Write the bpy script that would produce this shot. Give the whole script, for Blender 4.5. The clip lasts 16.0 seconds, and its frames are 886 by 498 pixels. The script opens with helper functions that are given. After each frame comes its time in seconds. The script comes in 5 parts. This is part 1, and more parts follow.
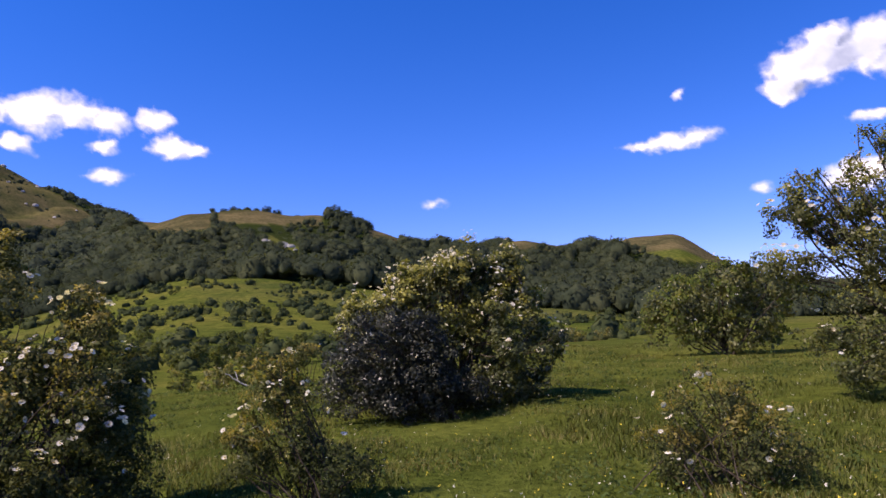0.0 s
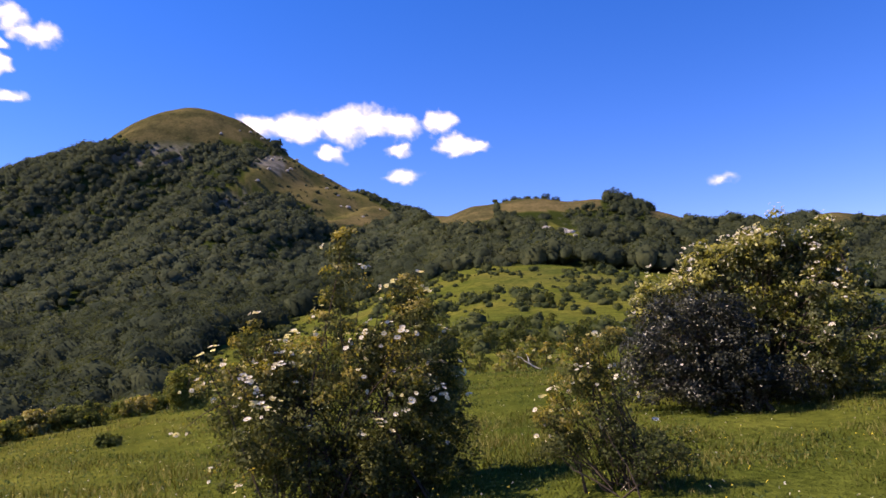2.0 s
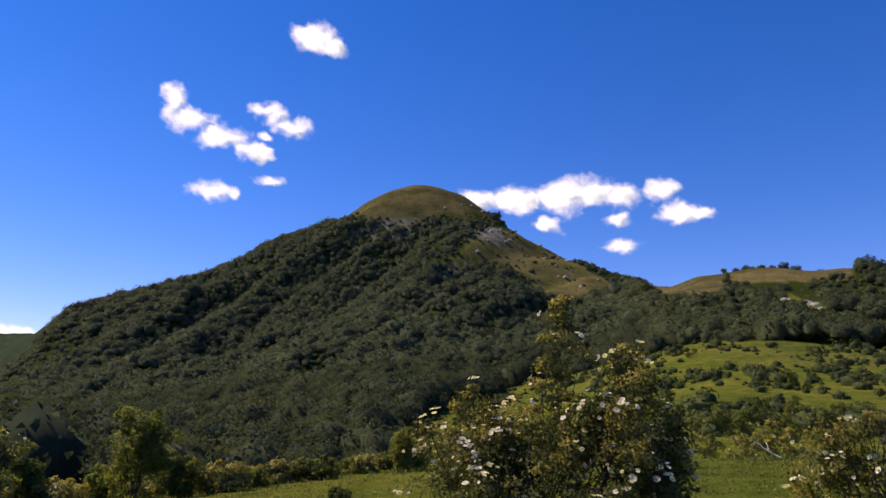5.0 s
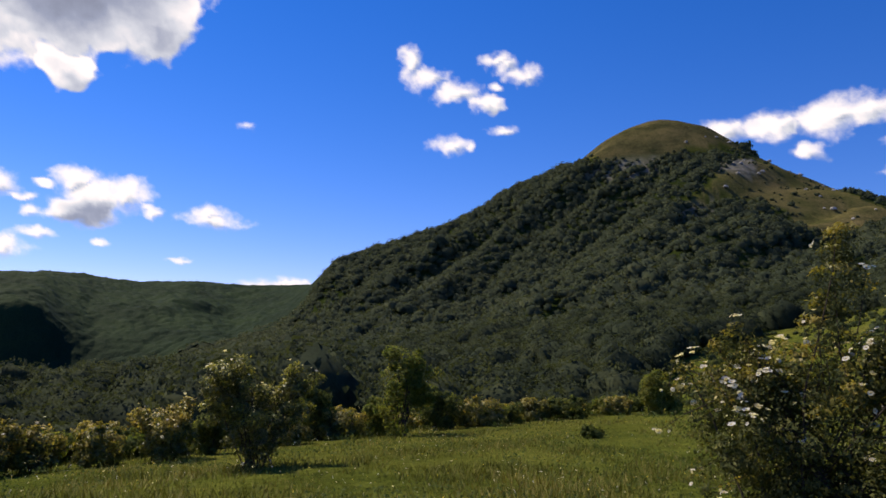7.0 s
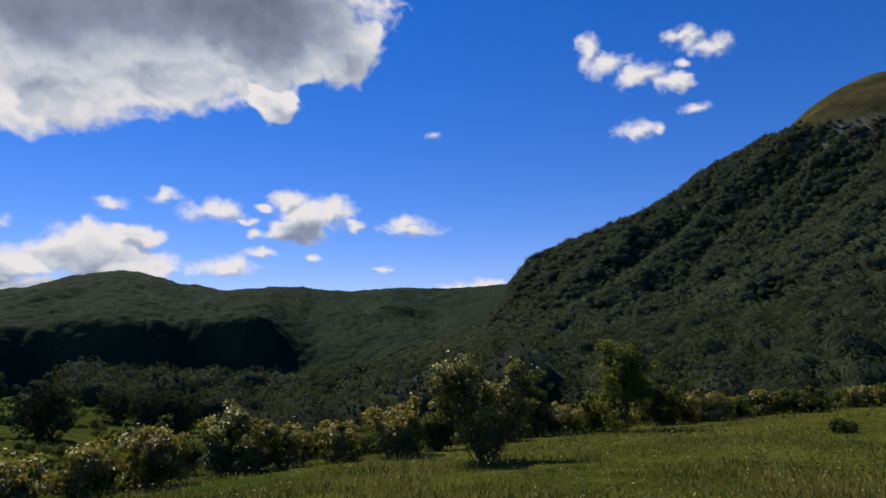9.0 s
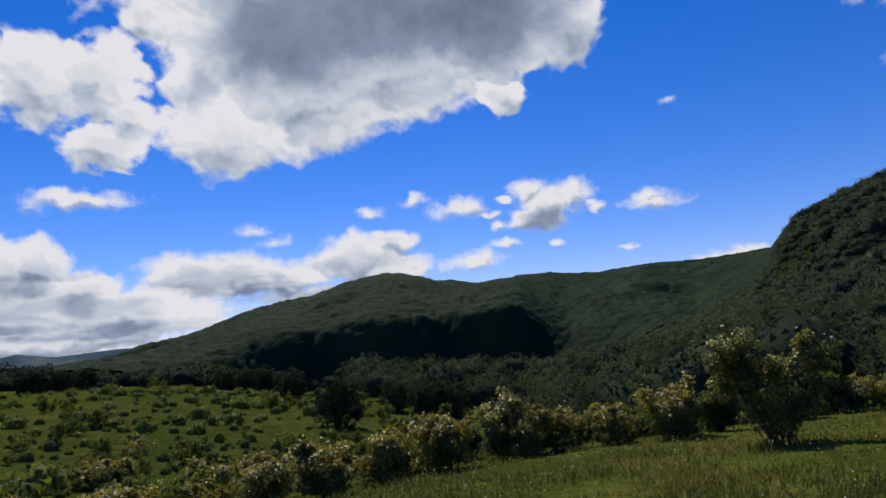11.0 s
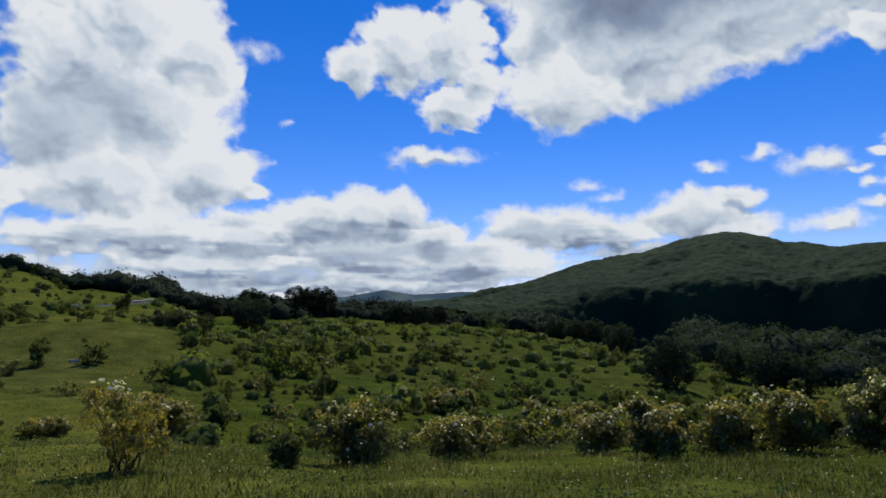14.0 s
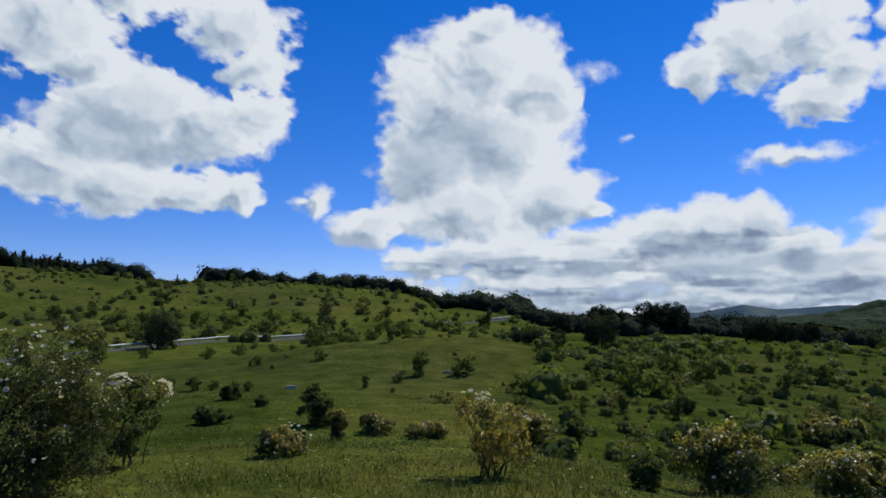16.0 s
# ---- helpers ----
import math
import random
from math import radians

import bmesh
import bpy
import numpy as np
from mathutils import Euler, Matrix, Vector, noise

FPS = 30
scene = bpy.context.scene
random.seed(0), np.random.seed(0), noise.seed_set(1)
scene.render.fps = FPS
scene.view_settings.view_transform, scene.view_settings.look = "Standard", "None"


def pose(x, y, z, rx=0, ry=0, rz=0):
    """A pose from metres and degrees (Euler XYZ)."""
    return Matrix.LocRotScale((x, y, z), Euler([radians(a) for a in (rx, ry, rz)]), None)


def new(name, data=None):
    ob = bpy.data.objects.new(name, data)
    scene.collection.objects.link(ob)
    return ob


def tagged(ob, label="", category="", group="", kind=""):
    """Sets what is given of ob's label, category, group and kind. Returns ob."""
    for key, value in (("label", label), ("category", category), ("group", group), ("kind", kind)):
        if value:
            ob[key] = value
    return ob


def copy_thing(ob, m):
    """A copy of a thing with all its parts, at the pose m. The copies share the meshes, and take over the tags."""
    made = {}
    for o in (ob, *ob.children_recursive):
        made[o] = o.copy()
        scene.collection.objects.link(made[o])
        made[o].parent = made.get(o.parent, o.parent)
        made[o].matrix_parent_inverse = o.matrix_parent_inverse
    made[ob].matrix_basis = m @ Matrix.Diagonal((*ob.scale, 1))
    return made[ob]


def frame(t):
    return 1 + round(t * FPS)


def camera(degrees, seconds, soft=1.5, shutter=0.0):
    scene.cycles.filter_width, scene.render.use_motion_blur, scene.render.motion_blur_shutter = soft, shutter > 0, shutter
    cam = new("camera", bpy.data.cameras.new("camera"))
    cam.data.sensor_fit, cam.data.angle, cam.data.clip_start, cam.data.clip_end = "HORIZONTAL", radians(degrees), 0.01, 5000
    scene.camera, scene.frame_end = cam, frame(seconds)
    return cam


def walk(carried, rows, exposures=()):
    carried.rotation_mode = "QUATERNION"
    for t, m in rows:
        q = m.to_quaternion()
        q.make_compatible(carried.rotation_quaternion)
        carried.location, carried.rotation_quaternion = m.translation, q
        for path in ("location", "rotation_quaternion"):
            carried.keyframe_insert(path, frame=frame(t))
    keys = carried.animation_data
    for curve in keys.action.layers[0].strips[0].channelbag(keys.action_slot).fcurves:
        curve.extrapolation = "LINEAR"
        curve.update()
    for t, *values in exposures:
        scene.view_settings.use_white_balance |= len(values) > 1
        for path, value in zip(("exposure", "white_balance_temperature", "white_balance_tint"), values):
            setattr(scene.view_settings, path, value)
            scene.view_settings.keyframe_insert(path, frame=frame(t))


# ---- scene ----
# ---- camera ----
EYE = 1.45
ROWS = [
    (0.0, -0.000, -0.000, 0.000, 0.00, 7.24, 2.22),
    (0.5, -0.010, -0.019, -0.007, 1.94, 7.49, 3.18),
    (1.0, -0.047, -0.020, -0.024, 8.91, 7.36, 2.27),
    (1.5, -0.103, -0.005, -0.012, 16.43, 7.32, 1.68),
    (2.0, -0.144, -0.026, -0.003, 22.87, 6.85, 1.99),
    (2.5, -0.161, -0.047, -0.007, 26.50, 8.19, 1.87),
    (3.0, -0.165, -0.048, -0.009, 28.78, 9.55, 1.44),
    (3.2, -0.162, -0.040, -0.011, 29.03, 9.98, 0.74),
    (5.3, -0.127, -0.050, -0.029, 41.03, 12.68, -1.15),
    (5.5, -0.125, -0.037, -0.022, 41.09, 12.09, -0.93),
    (6.0, -0.164, -0.066, -0.046, 50.03, 10.10, -1.19),
    (6.5, -0.161, -0.101, -0.056, 57.53, 9.06, -0.34),
    (7.0, -0.184, -0.100, -0.076, 59.76, 7.73, -1.70),
    (7.5, -0.247, -0.100, -0.074, 60.09, 5.31, -2.17),
    (8.0, -0.255, -0.151, -0.072, 65.65, 6.50, -2.22),
    (8.5, -0.271, -0.210, -0.090, 72.09, 7.39, -0.21),
    (9.0, -0.299, -0.294, -0.092, 75.91, 7.37, 0.77),
    (9.5, -0.332, -0.385, -0.081, 84.33, 7.06, 0.20),
    (10.0, -0.341, -0.416, -0.067, 91.08, 6.50, 1.71),
    (10.2, -0.335, -0.419, -0.074, 93.09, 6.49, 3.23),
    (12.3, -0.305, -0.415, -0.055, 99.86, 7.20, 2.57),
    (12.5, -0.319, -0.427, -0.053, 100.26, 6.91, 1.50),
    (13.0, -0.319, -0.447, -0.058, 106.97, 6.23, -0.40),
    (13.5, -0.301, -0.486, -0.059, 117.36, 4.27, 0.48),
    (14.0, -0.332, -0.525, -0.065, 122.81, 4.52, 0.21),
    (14.5, -0.361, -0.578, -0.074, 130.07, 4.07, 0.57),
    (15.0, -0.366, -0.596, -0.075, 139.50, 5.10, 1.46),
    (15.5, -0.378, -0.605, -0.079, 145.43, 5.76, 1.38),
    (16.0, -0.398, -0.638, -0.074, 150.80, 6.03, 0.46),
]
cam = camera(64.87, 16.0, soft=1.6)
walk(cam, [(t, pose(x, y, EYE + z, 90 + pitch, roll, yaw)) for t, x, y, z, yaw, pitch, roll in ROWS],
     exposures=[(0, 0.18, 6600, 29), (1, 0.3, 6950, 30), (2, 0.45, 7400, 28), (3.2, 0.3, 7450, 32), (5.5, 0.03, 7600, 15), (6.0, 0.1, 7650, 13), (6.5, -0.2, 7150, 16), (7.5, -0.2, 7050, 11), (8.3, -0.46, 6850, 10), (9, -0.6, 6650, 9), (12.5, -0.64, 6350, 6), (14, -0.62, 6200, 3), (16, -0.64, 6050, 2)])

# ---- world, sun ----
SUN_AZ, SUN_EL = 112.0, 50.0          # azimuth to the left of +y
world = bpy.data.worlds.new("sky")
scene.world = world
world.use_nodes = True
wn, wl = world.node_tree.nodes, world.node_tree.links
wn.clear()
sky_tex = wn.new("ShaderNodeTexSky")
sky_tex.sky_type, sky_tex.sun_disc = "NISHITA", False
sky_tex.sun_elevation, sky_tex.sun_rotation = radians(SUN_EL), radians(-SUN_AZ)
sky_tex.altitude, sky_tex.air_density, sky_tex.dust_density, sky_tex.ozone_density = 900, 1.0, 0.0, 3.0
hue = wn.new("ShaderNodeHueSaturation")
hue.inputs["Saturation"].default_value = 1.38
tint = wn.new("ShaderNodeMix")
tint.data_type, tint.blend_type = "RGBA", "MULTIPLY"
tint.inputs[0].default_value, tint.inputs[7].default_value = 1.0, (0.92, 0.83, 1.27, 1)
bg = wn.new("ShaderNodeBackground")
bg.inputs["Strength"].default_value = 0.14
wout = wn.new("ShaderNodeOutputWorld")
wl.new(sky_tex.outputs[0], hue.inputs["Color"])
wl.new(hue.outputs[0], tint.inputs[6])
wl.new(tint.outputs[2], bg.inputs["Color"])
wl.new(bg.outputs[0], wout.inputs["Surface"])

sun_data = bpy.data.lights.new("sun", "SUN")
sun_data.energy, sun_data.angle, sun_data.color = 5.4, radians(0.6), (1.0, 0.92, 0.76)
sun = new("sun", sun_data)
sa, se = radians(SUN_AZ), radians(SUN_EL)
sun_dir = Vector((-math.sin(sa) * math.cos(se), math.cos(sa) * math.cos(se), math.sin(se)))
sun.rotation_euler = (-sun_dir).to_track_quat("-Z", "Y").to_euler()

# ---- tools ----
RNG = np.random.default_rng(7)


def hash2(ix, iy, seed):
    v = np.sin(ix * 127.1 + iy * 311.7 + seed * 74.7) * 43758.5453
    return v - np.floor(v)


def value_noise(x, y, seed=0):
    """Smooth noise from 0 to 1 over the plane."""
    ix, iy = np.floor(x), np.floor(y)
    fx, fy = x - ix, y - iy
    fx, fy = fx * fx * (3 - 2 * fx), fy * fy * (3 - 2 * fy)
    a, b = hash2(ix, iy, seed), hash2(ix + 1, iy, seed)
    c, d = hash2(ix, iy + 1, seed), hash2(ix + 1, iy + 1, seed)
    return (a * (1 - fx) + b * fx) * (1 - fy) + (c * (1 - fx) + d * fx) * fy


def fbm(x, y, octaves=4, seed=0, gain=0.5):
    total, amp, norm = 0.0, 1.0, 0.0
    for k in range(octaves):
        total = total + amp * value_noise(x * 2 ** k + 17.3 * k, y * 2 ** k - 9.1 * k, seed + k)
        norm += amp
        amp *= gain
    return total / norm


def np_mesh(name, verts, faces, smooth=True, normals=None):
    """A mesh from arrays: verts (n, 3), faces (m, 3 or 4); normals (n, 3) round off leaf masses."""
    verts, faces = np.asarray(verts, np.float32), np.asarray(faces, np.int32)
    me = bpy.data.meshes.new(name)
    k = faces.shape[1]
    me.vertices.add(len(verts))
    me.vertices.foreach_set("co", verts.ravel())
    me.loops.add(faces.size)
    me.loops.foreach_set("vertex_index", faces.ravel())
    me.polygons.add(len(faces))
    me.polygons.foreach_set("loop_start", np.arange(0, faces.size, k, dtype=np.int32))
    me.polygons.foreach_set("use_smooth", np.full(len(faces), smooth))
    me.update(calc_edges=True)
    if normals is not None:
        cn = me.attributes.new("custom_normal", "FLOAT_VECTOR", "POINT")
        cn.data.foreach_set("vector", np.asarray(normals, np.float32).ravel())
        me.update()
    return me


def put_attr(me, name, values):
    at = me.attributes.new(name, "FLOAT", "POINT")
    at.data.foreach_set("value", np.asarray(values, np.float32))


def obj(name, me, material, parent=None, label="", category="", group="", kind=""):
    me.materials.append(material)
    ob = new(name, me)
    ob.parent = parent
    return tagged(ob, label, category, group, kind)


def empty(name, m, label, category, group="", kind=""):
    ob = new(name)
    ob.empty_display_size = 0.2
    ob.matrix_basis = m
    return tagged(ob, label, category, group, kind)


def part(name, bm, material, parent, label=""):
    me = bpy.data.meshes.new(name)
    bm.to_mesh(me)
    bm.free()
    return obj(name, me, material, parent, label)


def polar(az, r):
    a = np.radians(az)
    return -np.sin(a) * r, np.cos(a) * r


def inside(poly, x, y):
    """Which of the points lie in the polygon."""
    x, y = np.asarray(x, float), np.asarray(y, float)
    hit = np.zeros(x.shape, bool)
    for (x0, y0), (x1, y1) in zip(poly, poly[1:] + poly[:1]):
        cross = ((y0 > y) != (y1 > y)) & (x < (x1 - x0) * (y - y0) / ((y1 - y0) or 1e-9) + x0)
        hit ^= cross
    return hit

# ---- materials ----
def nodes_of(name):
    mat = bpy.data.materials.new(name)
    mat.use_nodes = True
    nt = mat.node_tree
    nt.nodes.clear()
    return mat, nt, nt.nodes, nt.links


def add_noise(nt, scale, detail=4.0, rough=0.55, coords=None):
    n = nt.nodes.new("ShaderNodeTexNoise")
    n.inputs["Scale"].default_value, n.inputs["Detail"].default_value = scale, detail
    n.inputs["Roughness"].default_value = rough
    if coords:
        nt.links.new(coords, n.inputs["Vector"])
    return n


def add_ramp(nt, source, stops):
    r = nt.nodes.new("ShaderNodeValToRGB")
    r.color_ramp.elements.remove(r.color_ramp.elements[1])
    for i, (at, col) in enumerate(stops):
        e = r.color_ramp.elements[0] if i == 0 else r.color_ramp.elements.new(at)
        e.position, e.color = at, (*col, 1)
    nt.links.new(source, r.inputs["Fac"])
    return r


def add_mix(nt, fac, a, b, mode="MIX"):
    m = nt.nodes.new("ShaderNodeMix")
    m.data_type, m.blend_type = "RGBA", mode
    if isinstance(fac, float):
        m.inputs[0].default_value = fac
    else:
        nt.links.new(fac, m.inputs[0])
    for sock, v in ((m.inputs[6], a), (m.inputs[7], b)):
        if isinstance(v, tuple):
            sock.default_value = (*v, 1)
        else:
            nt.links.new(v, sock)
    return m.outputs[2]


def foliage(name, dark, mid, light, translucent=0.35, rough=0.55, grain=30.0, bump=0.0, bump_scale=3.0, coarse=2.6, vary=0.30):
    """Leaves: colour varies from leaf to leaf and from clump to clump; some light passes through."""
    mat, nt, n, l = nodes_of(name)
    geo, tc = n.new("ShaderNodeNewGeometry"), n.new("ShaderNodeTexCoord")
    info = n.new("ShaderNodeObjectInfo")
    clump = add_noise(nt, coarse, 3.0, 0.6, geo.outputs["Position"])
    addn = n.new("ShaderNodeMath")
    addn.operation = "MULTIPLY_ADD"
    l.new(geo.outputs["Random Per Island"], addn.inputs[0])
    addn.inputs[1].default_value = vary
    l.new(clump.outputs["Fac"], addn.inputs[2])
    sub = n.new("ShaderNodeMath")
    sub.operation = "MULTIPLY_ADD"
    l.new(info.outputs["Random"], sub.inputs[0])
    sub.inputs[1].default_value = 0.16
    l.new(addn.outputs[0], sub.inputs[2])
    ramp = add_ramp(nt, sub.outputs[0], [(0.38, dark), (0.68, mid), (0.92, light)])
    d = n.new("ShaderNodeBsdfPrincipled")
    d.inputs["Roughness"].default_value = rough
    d.inputs["Specular IOR Level"].default_value = (0.32 if rough < 0.5 else 0.03)
    fine = add_noise(nt, grain, 2.0, 0.6, geo.outputs["Position"])
    col = add_mix(nt, 0.45, ramp.outputs["Color"], add_ramp(nt, fine.outputs["Fac"], [(0.3, (0.45, 0.45, 0.45)), (0.7, (1.0, 1.0, 1.0))]).outputs["Color"], "MULTIPLY")
    l.new(col, d.inputs["Base Color"])
    if bump:
        b = n.new("ShaderNodeBump")
        b.inputs["Strength"].default_value, b.inputs["Distance"].default_value = 1.0, bump
        bn = add_noise(nt, bump_scale, 3.0, 0.65, geo.outputs["Position"])
        l.new(bn.outputs["Fac"], b.inputs["Height"])
        l.new(b.outputs[0], d.inputs["Normal"])
    out = n.new("ShaderNodeOutputMaterial")
    if translucent:
        tr = n.new("ShaderNodeBsdfTranslucent")
        tint = add_mix(nt, 1.0, col, (1.3, 1.25, 0.6), "MULTIPLY")
        l.new(tint, tr.inputs["Color"])
        mx = n.new("ShaderNodeMixShader")
        mx.inputs[0].default_value = translucent
        l.new(d.outputs[0], mx.inputs[1])
        l.new(tr.outputs[0], mx.inputs[2])
        l.new(mx.outputs[0], out.inputs[0])
    else:
        l.new(d.outputs[0], out.inputs[0])
    return mat


def plain(name, stops, scale, rough=0.8, bump=0.0, bump_scale=10.0, detail=5.0):
    mat, nt, n, l = nodes_of(name)
    geo = n.new("ShaderNodeNewGeometry")
    nz = add_noise(nt, scale, detail, 0.6, geo.outputs["Position"])
    ramp = add_ramp(nt, nz.outputs["Fac"], stops)
    d = n.new("ShaderNodeBsdfPrincipled")
    d.inputs["Roughness"].default_value, d.inputs["Specular IOR Level"].default_value = rough, (0.3 if rough < 0.7 else 0.0)
    l.new(ramp.outputs["Color"], d.inputs["Base Color"])
    if bump:
        b = n.new("ShaderNodeBump")
        b.inputs["Strength"].default_value, b.inputs["Distance"].default_value = 0.8, bump
        l.new(add_noise(nt, bump_scale, 5.0, 0.6, geo.outputs["Position"]).outputs["Fac"], b.inputs["Height"])
        l.new(b.outputs[0], d.inputs["Normal"])
    out = n.new("ShaderNodeOutputMaterial")
    l.new(d.outputs[0], out.inputs[0])
    return mat


def ground_material():
    """Meadow turf; dry grass, bare stone and woodland floor come in by the ground's own zones."""
    mat, nt, n, l = nodes_of("meadow_ground")
    geo = n.new("ShaderNodeNewGeometry")
    pos = geo.outputs["Position"]
    big, mid, fine = (add_noise(nt, s, 5.0, 0.6, pos) for s in (0.045, 0.6, 9.0))
    green = add_ramp(nt, big.outputs["Fac"], [(0.3, (0.064, 0.094, 0.022)), (0.5, (0.116, 0.136, 0.031)), (0.7, (0.172, 0.166, 0.044))])
    patch = add_ramp(nt, mid.outputs["Fac"], [(0.3, (0.45, 0.52, 0.42)), (0.7, (1.25, 1.15, 1.0))])
    blade = add_ramp(nt, fine.outputs["Fac"], [(0.3, (0.55, 0.58, 0.5)), (0.7, (1.2, 1.2, 1.1))])
    col = add_mix(nt, 1.0, green.outputs["Color"], patch.outputs["Color"], "MULTIPLY")
    dry_at, wood_at, rock_at = (n.new("ShaderNodeAttribute") for _ in range(3))
    dry_at.attribute_name, wood_at.attribute_name, rock_at.attribute_name = "dry", "wood", "rock"
    dry = add_ramp(nt, mid.outputs["Fac"], [(0.3, (0.072, 0.064, 0.034)), (0.55, (0.138, 0.118, 0.064)), (0.8, (0.215, 0.175, 0.098))])
    broad = add_noise(nt, 0.035, 7.0, 0.68, pos)
    dry_col = add_mix(nt, 1.0, dry.outputs["Color"], add_ramp(nt, broad.outputs["Fac"], [(0.35, (0.42, 0.50, 0.45)), (0.62, (1.2, 1.1, 1.0))]).outputs["Color"], "MULTIPLY")
    col = add_mix(nt, dry_at.outputs["Fac"], col, dry_col)
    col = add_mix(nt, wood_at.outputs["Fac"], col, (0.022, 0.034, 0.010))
    dark_turf = n.new("ShaderNodeAttribute")
    dark_turf.attribute_name = "dark_turf"
    # Darkens the turf on the lower slope and the mountain's summit.
    col = add_mix(nt, dark_turf.outputs["Fac"], col, add_mix(nt, 1.0, col, (0.70, 0.80, 0.68), "MULTIPLY"))
    stone_n = add_noise(nt, 0.12, 8.0, 0.7, pos)
    stone = add_ramp(nt, stone_n.outputs["Fac"], [(0.35, (0.10, 0.095, 0.08)), (0.65, (0.30, 0.28, 0.25))])
    col = add_mix(nt, rock_at.outputs["Fac"], col, stone.outputs["Color"])
    col = add_mix(nt, 1.0, col, blade.outputs["Color"], "MULTIPLY")
    d = n.new("ShaderNodeBsdfPrincipled")
    d.inputs["Roughness"].default_value, d.inputs["Specular IOR Level"].default_value = 0.95, 0.0
    l.new(col, d.inputs["Base Color"])
    b = n.new("ShaderNodeBump")
    b.inputs["Strength"].default_value, b.inputs["Distance"].default_value = 0.9, 0.30
    l.new(add_noise(nt, 1.3, 7.0, 0.7, pos).outputs["Fac"], b.inputs["Height"])
    l.new(b.outputs[0], d.inputs["Normal"])
    out = n.new("ShaderNodeOutputMaterial")
    l.new(d.outputs[0], out.inputs[0])
    return mat


GROUND = ground_material()
# Blue is lifted in both woods' base colours to stand in for haze.
FOREST = foliage("forest_leaves", (0.042, 0.057, 0.037), (0.066, 0.084, 0.050), (0.106, 0.118, 0.064), 0.30, 0.9, 1.6, coarse=0.09, vary=0.16)
OAK_FOREST = foliage("oak_forest_leaves", (0.034, 0.048, 0.031), (0.057, 0.073, 0.042), (0.098, 0.112, 0.055), 0.34, 0.9, 2.2, coarse=0.09, vary=0.20)
# Aerial haze over the last range is painted in as blue.
HAZY_RANGE = plain("hazy_range_woods", [(0.3, (0.030, 0.058, 0.090)), (0.5, (0.060, 0.092, 0.120)), (0.7, (0.13, 0.155, 0.14))], 0.004, 0.95)
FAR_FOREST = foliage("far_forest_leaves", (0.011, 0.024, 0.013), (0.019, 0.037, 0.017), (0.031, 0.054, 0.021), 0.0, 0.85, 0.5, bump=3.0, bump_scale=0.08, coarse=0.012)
DARK_WOOD = foliage("dark_wood_leaves", (0.016, 0.026, 0.015), (0.028, 0.040, 0.022), (0.050, 0.062, 0.032), 0.15, 0.85, 3.0, coarse=0.09, vary=0.18)
SHRUB = foliage("shrub_leaves", (0.060, 0.084, 0.030), (0.105, 0.135, 0.045), (0.19, 0.205, 0.065), 0.5, 0.8, 8.0)
BRIGHT = foliage("young_leaves", (0.085, 0.125, 0.033), (0.14, 0.18, 0.045), (0.24, 0.24, 0.068), 0.52, 0.5)
ROSE = foliage("rose_leaves", (0.075, 0.090, 0.033), (0.14, 0.155, 0.048), (0.29, 0.26, 0.069), 0.45, 0.42)
HAW = foliage("hawthorn_leaves", (0.085, 0.095, 0.020), (0.165, 0.170, 0.035), (0.31, 0.28, 0.056), 0.34, 0.40)
GOLD = foliage("yellowish_leaves", (0.14, 0.145, 0.036), (0.27, 0.24, 0.055), (0.44, 0.34, 0.078), 0.5, 0.45)
# Dark copies paint the shaded inside, bright ones the sunlit young tops.
HAW_SHADED = foliage("hawthorn_shaded_leaves", (0.042, 0.056, 0.020), (0.082, 0.098, 0.033), (0.17, 0.17, 0.050), 0.34, 0.42)
ROSE_SHADED = foliage("rose_shaded_leaves", (0.038, 0.052, 0.024), (0.082, 0.098, 0.038), (0.17, 0.17, 0.060), 0.34, 0.52)
HAW_YOUNG_LIT = foliage("hawthorn_lit_young_leaves", (0.13, 0.15, 0.034), (0.25, 0.255, 0.055), (0.44, 0.41, 0.10), 0.42, 0.42)
ROSE_YOUNG_LIT = foliage("rose_lit_young_leaves", (0.12, 0.13, 0.032), (0.23, 0.215, 0.050), (0.40, 0.32, 0.08), 0.5, 0.42)
SCRUB = foliage("scrub_leaves", (0.038, 0.056, 0.025), (0.068, 0.088, 0.036), (0.125, 0.140, 0.052), 0.3, 0.8, 6.0, coarse=0.25, vary=0.2)
GRASS = foliage("grass_blades", (0.062, 0.090, 0.024), (0.132, 0.150, 0.038), (0.27, 0.240, 0.091), 0.22, 0.6, 20.0, coarse=0.8)
HERB = foliage("meadow_herb_leaves", (0.050, 0.082, 0.029), (0.085, 0.125, 0.036), (0.14, 0.17, 0.052), 0.35, 0.5, 20.0, coarse=0.8)
BARK = plain("bark", [(0.3, (0.035, 0.027, 0.020)), (0.7, (0.10, 0.08, 0.062))], 14.0, 0.9, 0.01, 40.0)
PETAL = foliage("white_petals", (0.88, 0.80, 0.66), (0.91, 0.84, 0.71), (0.93, 0.88, 0.78), 0.4, 0.6, 60.0)
DARK = foliage("blackthorn_leaves", (0.014, 0.018, 0.010), (0.027, 0.031, 0.018), (0.075, 0.080, 0.050), 0.10, 0.42)
STAMEN = plain("yellow_stamens", [(0.3, (0.55, 0.38, 0.06)), (0.7, (0.70, 0.52, 0.10))], 80.0, 0.7)
DEADWOOD = plain("bleached_wood", [(0.3, (0.38, 0.35, 0.30)), (0.7, (0.55, 0.51, 0.45))], 20.0, 0.85, 0.01, 60.0)

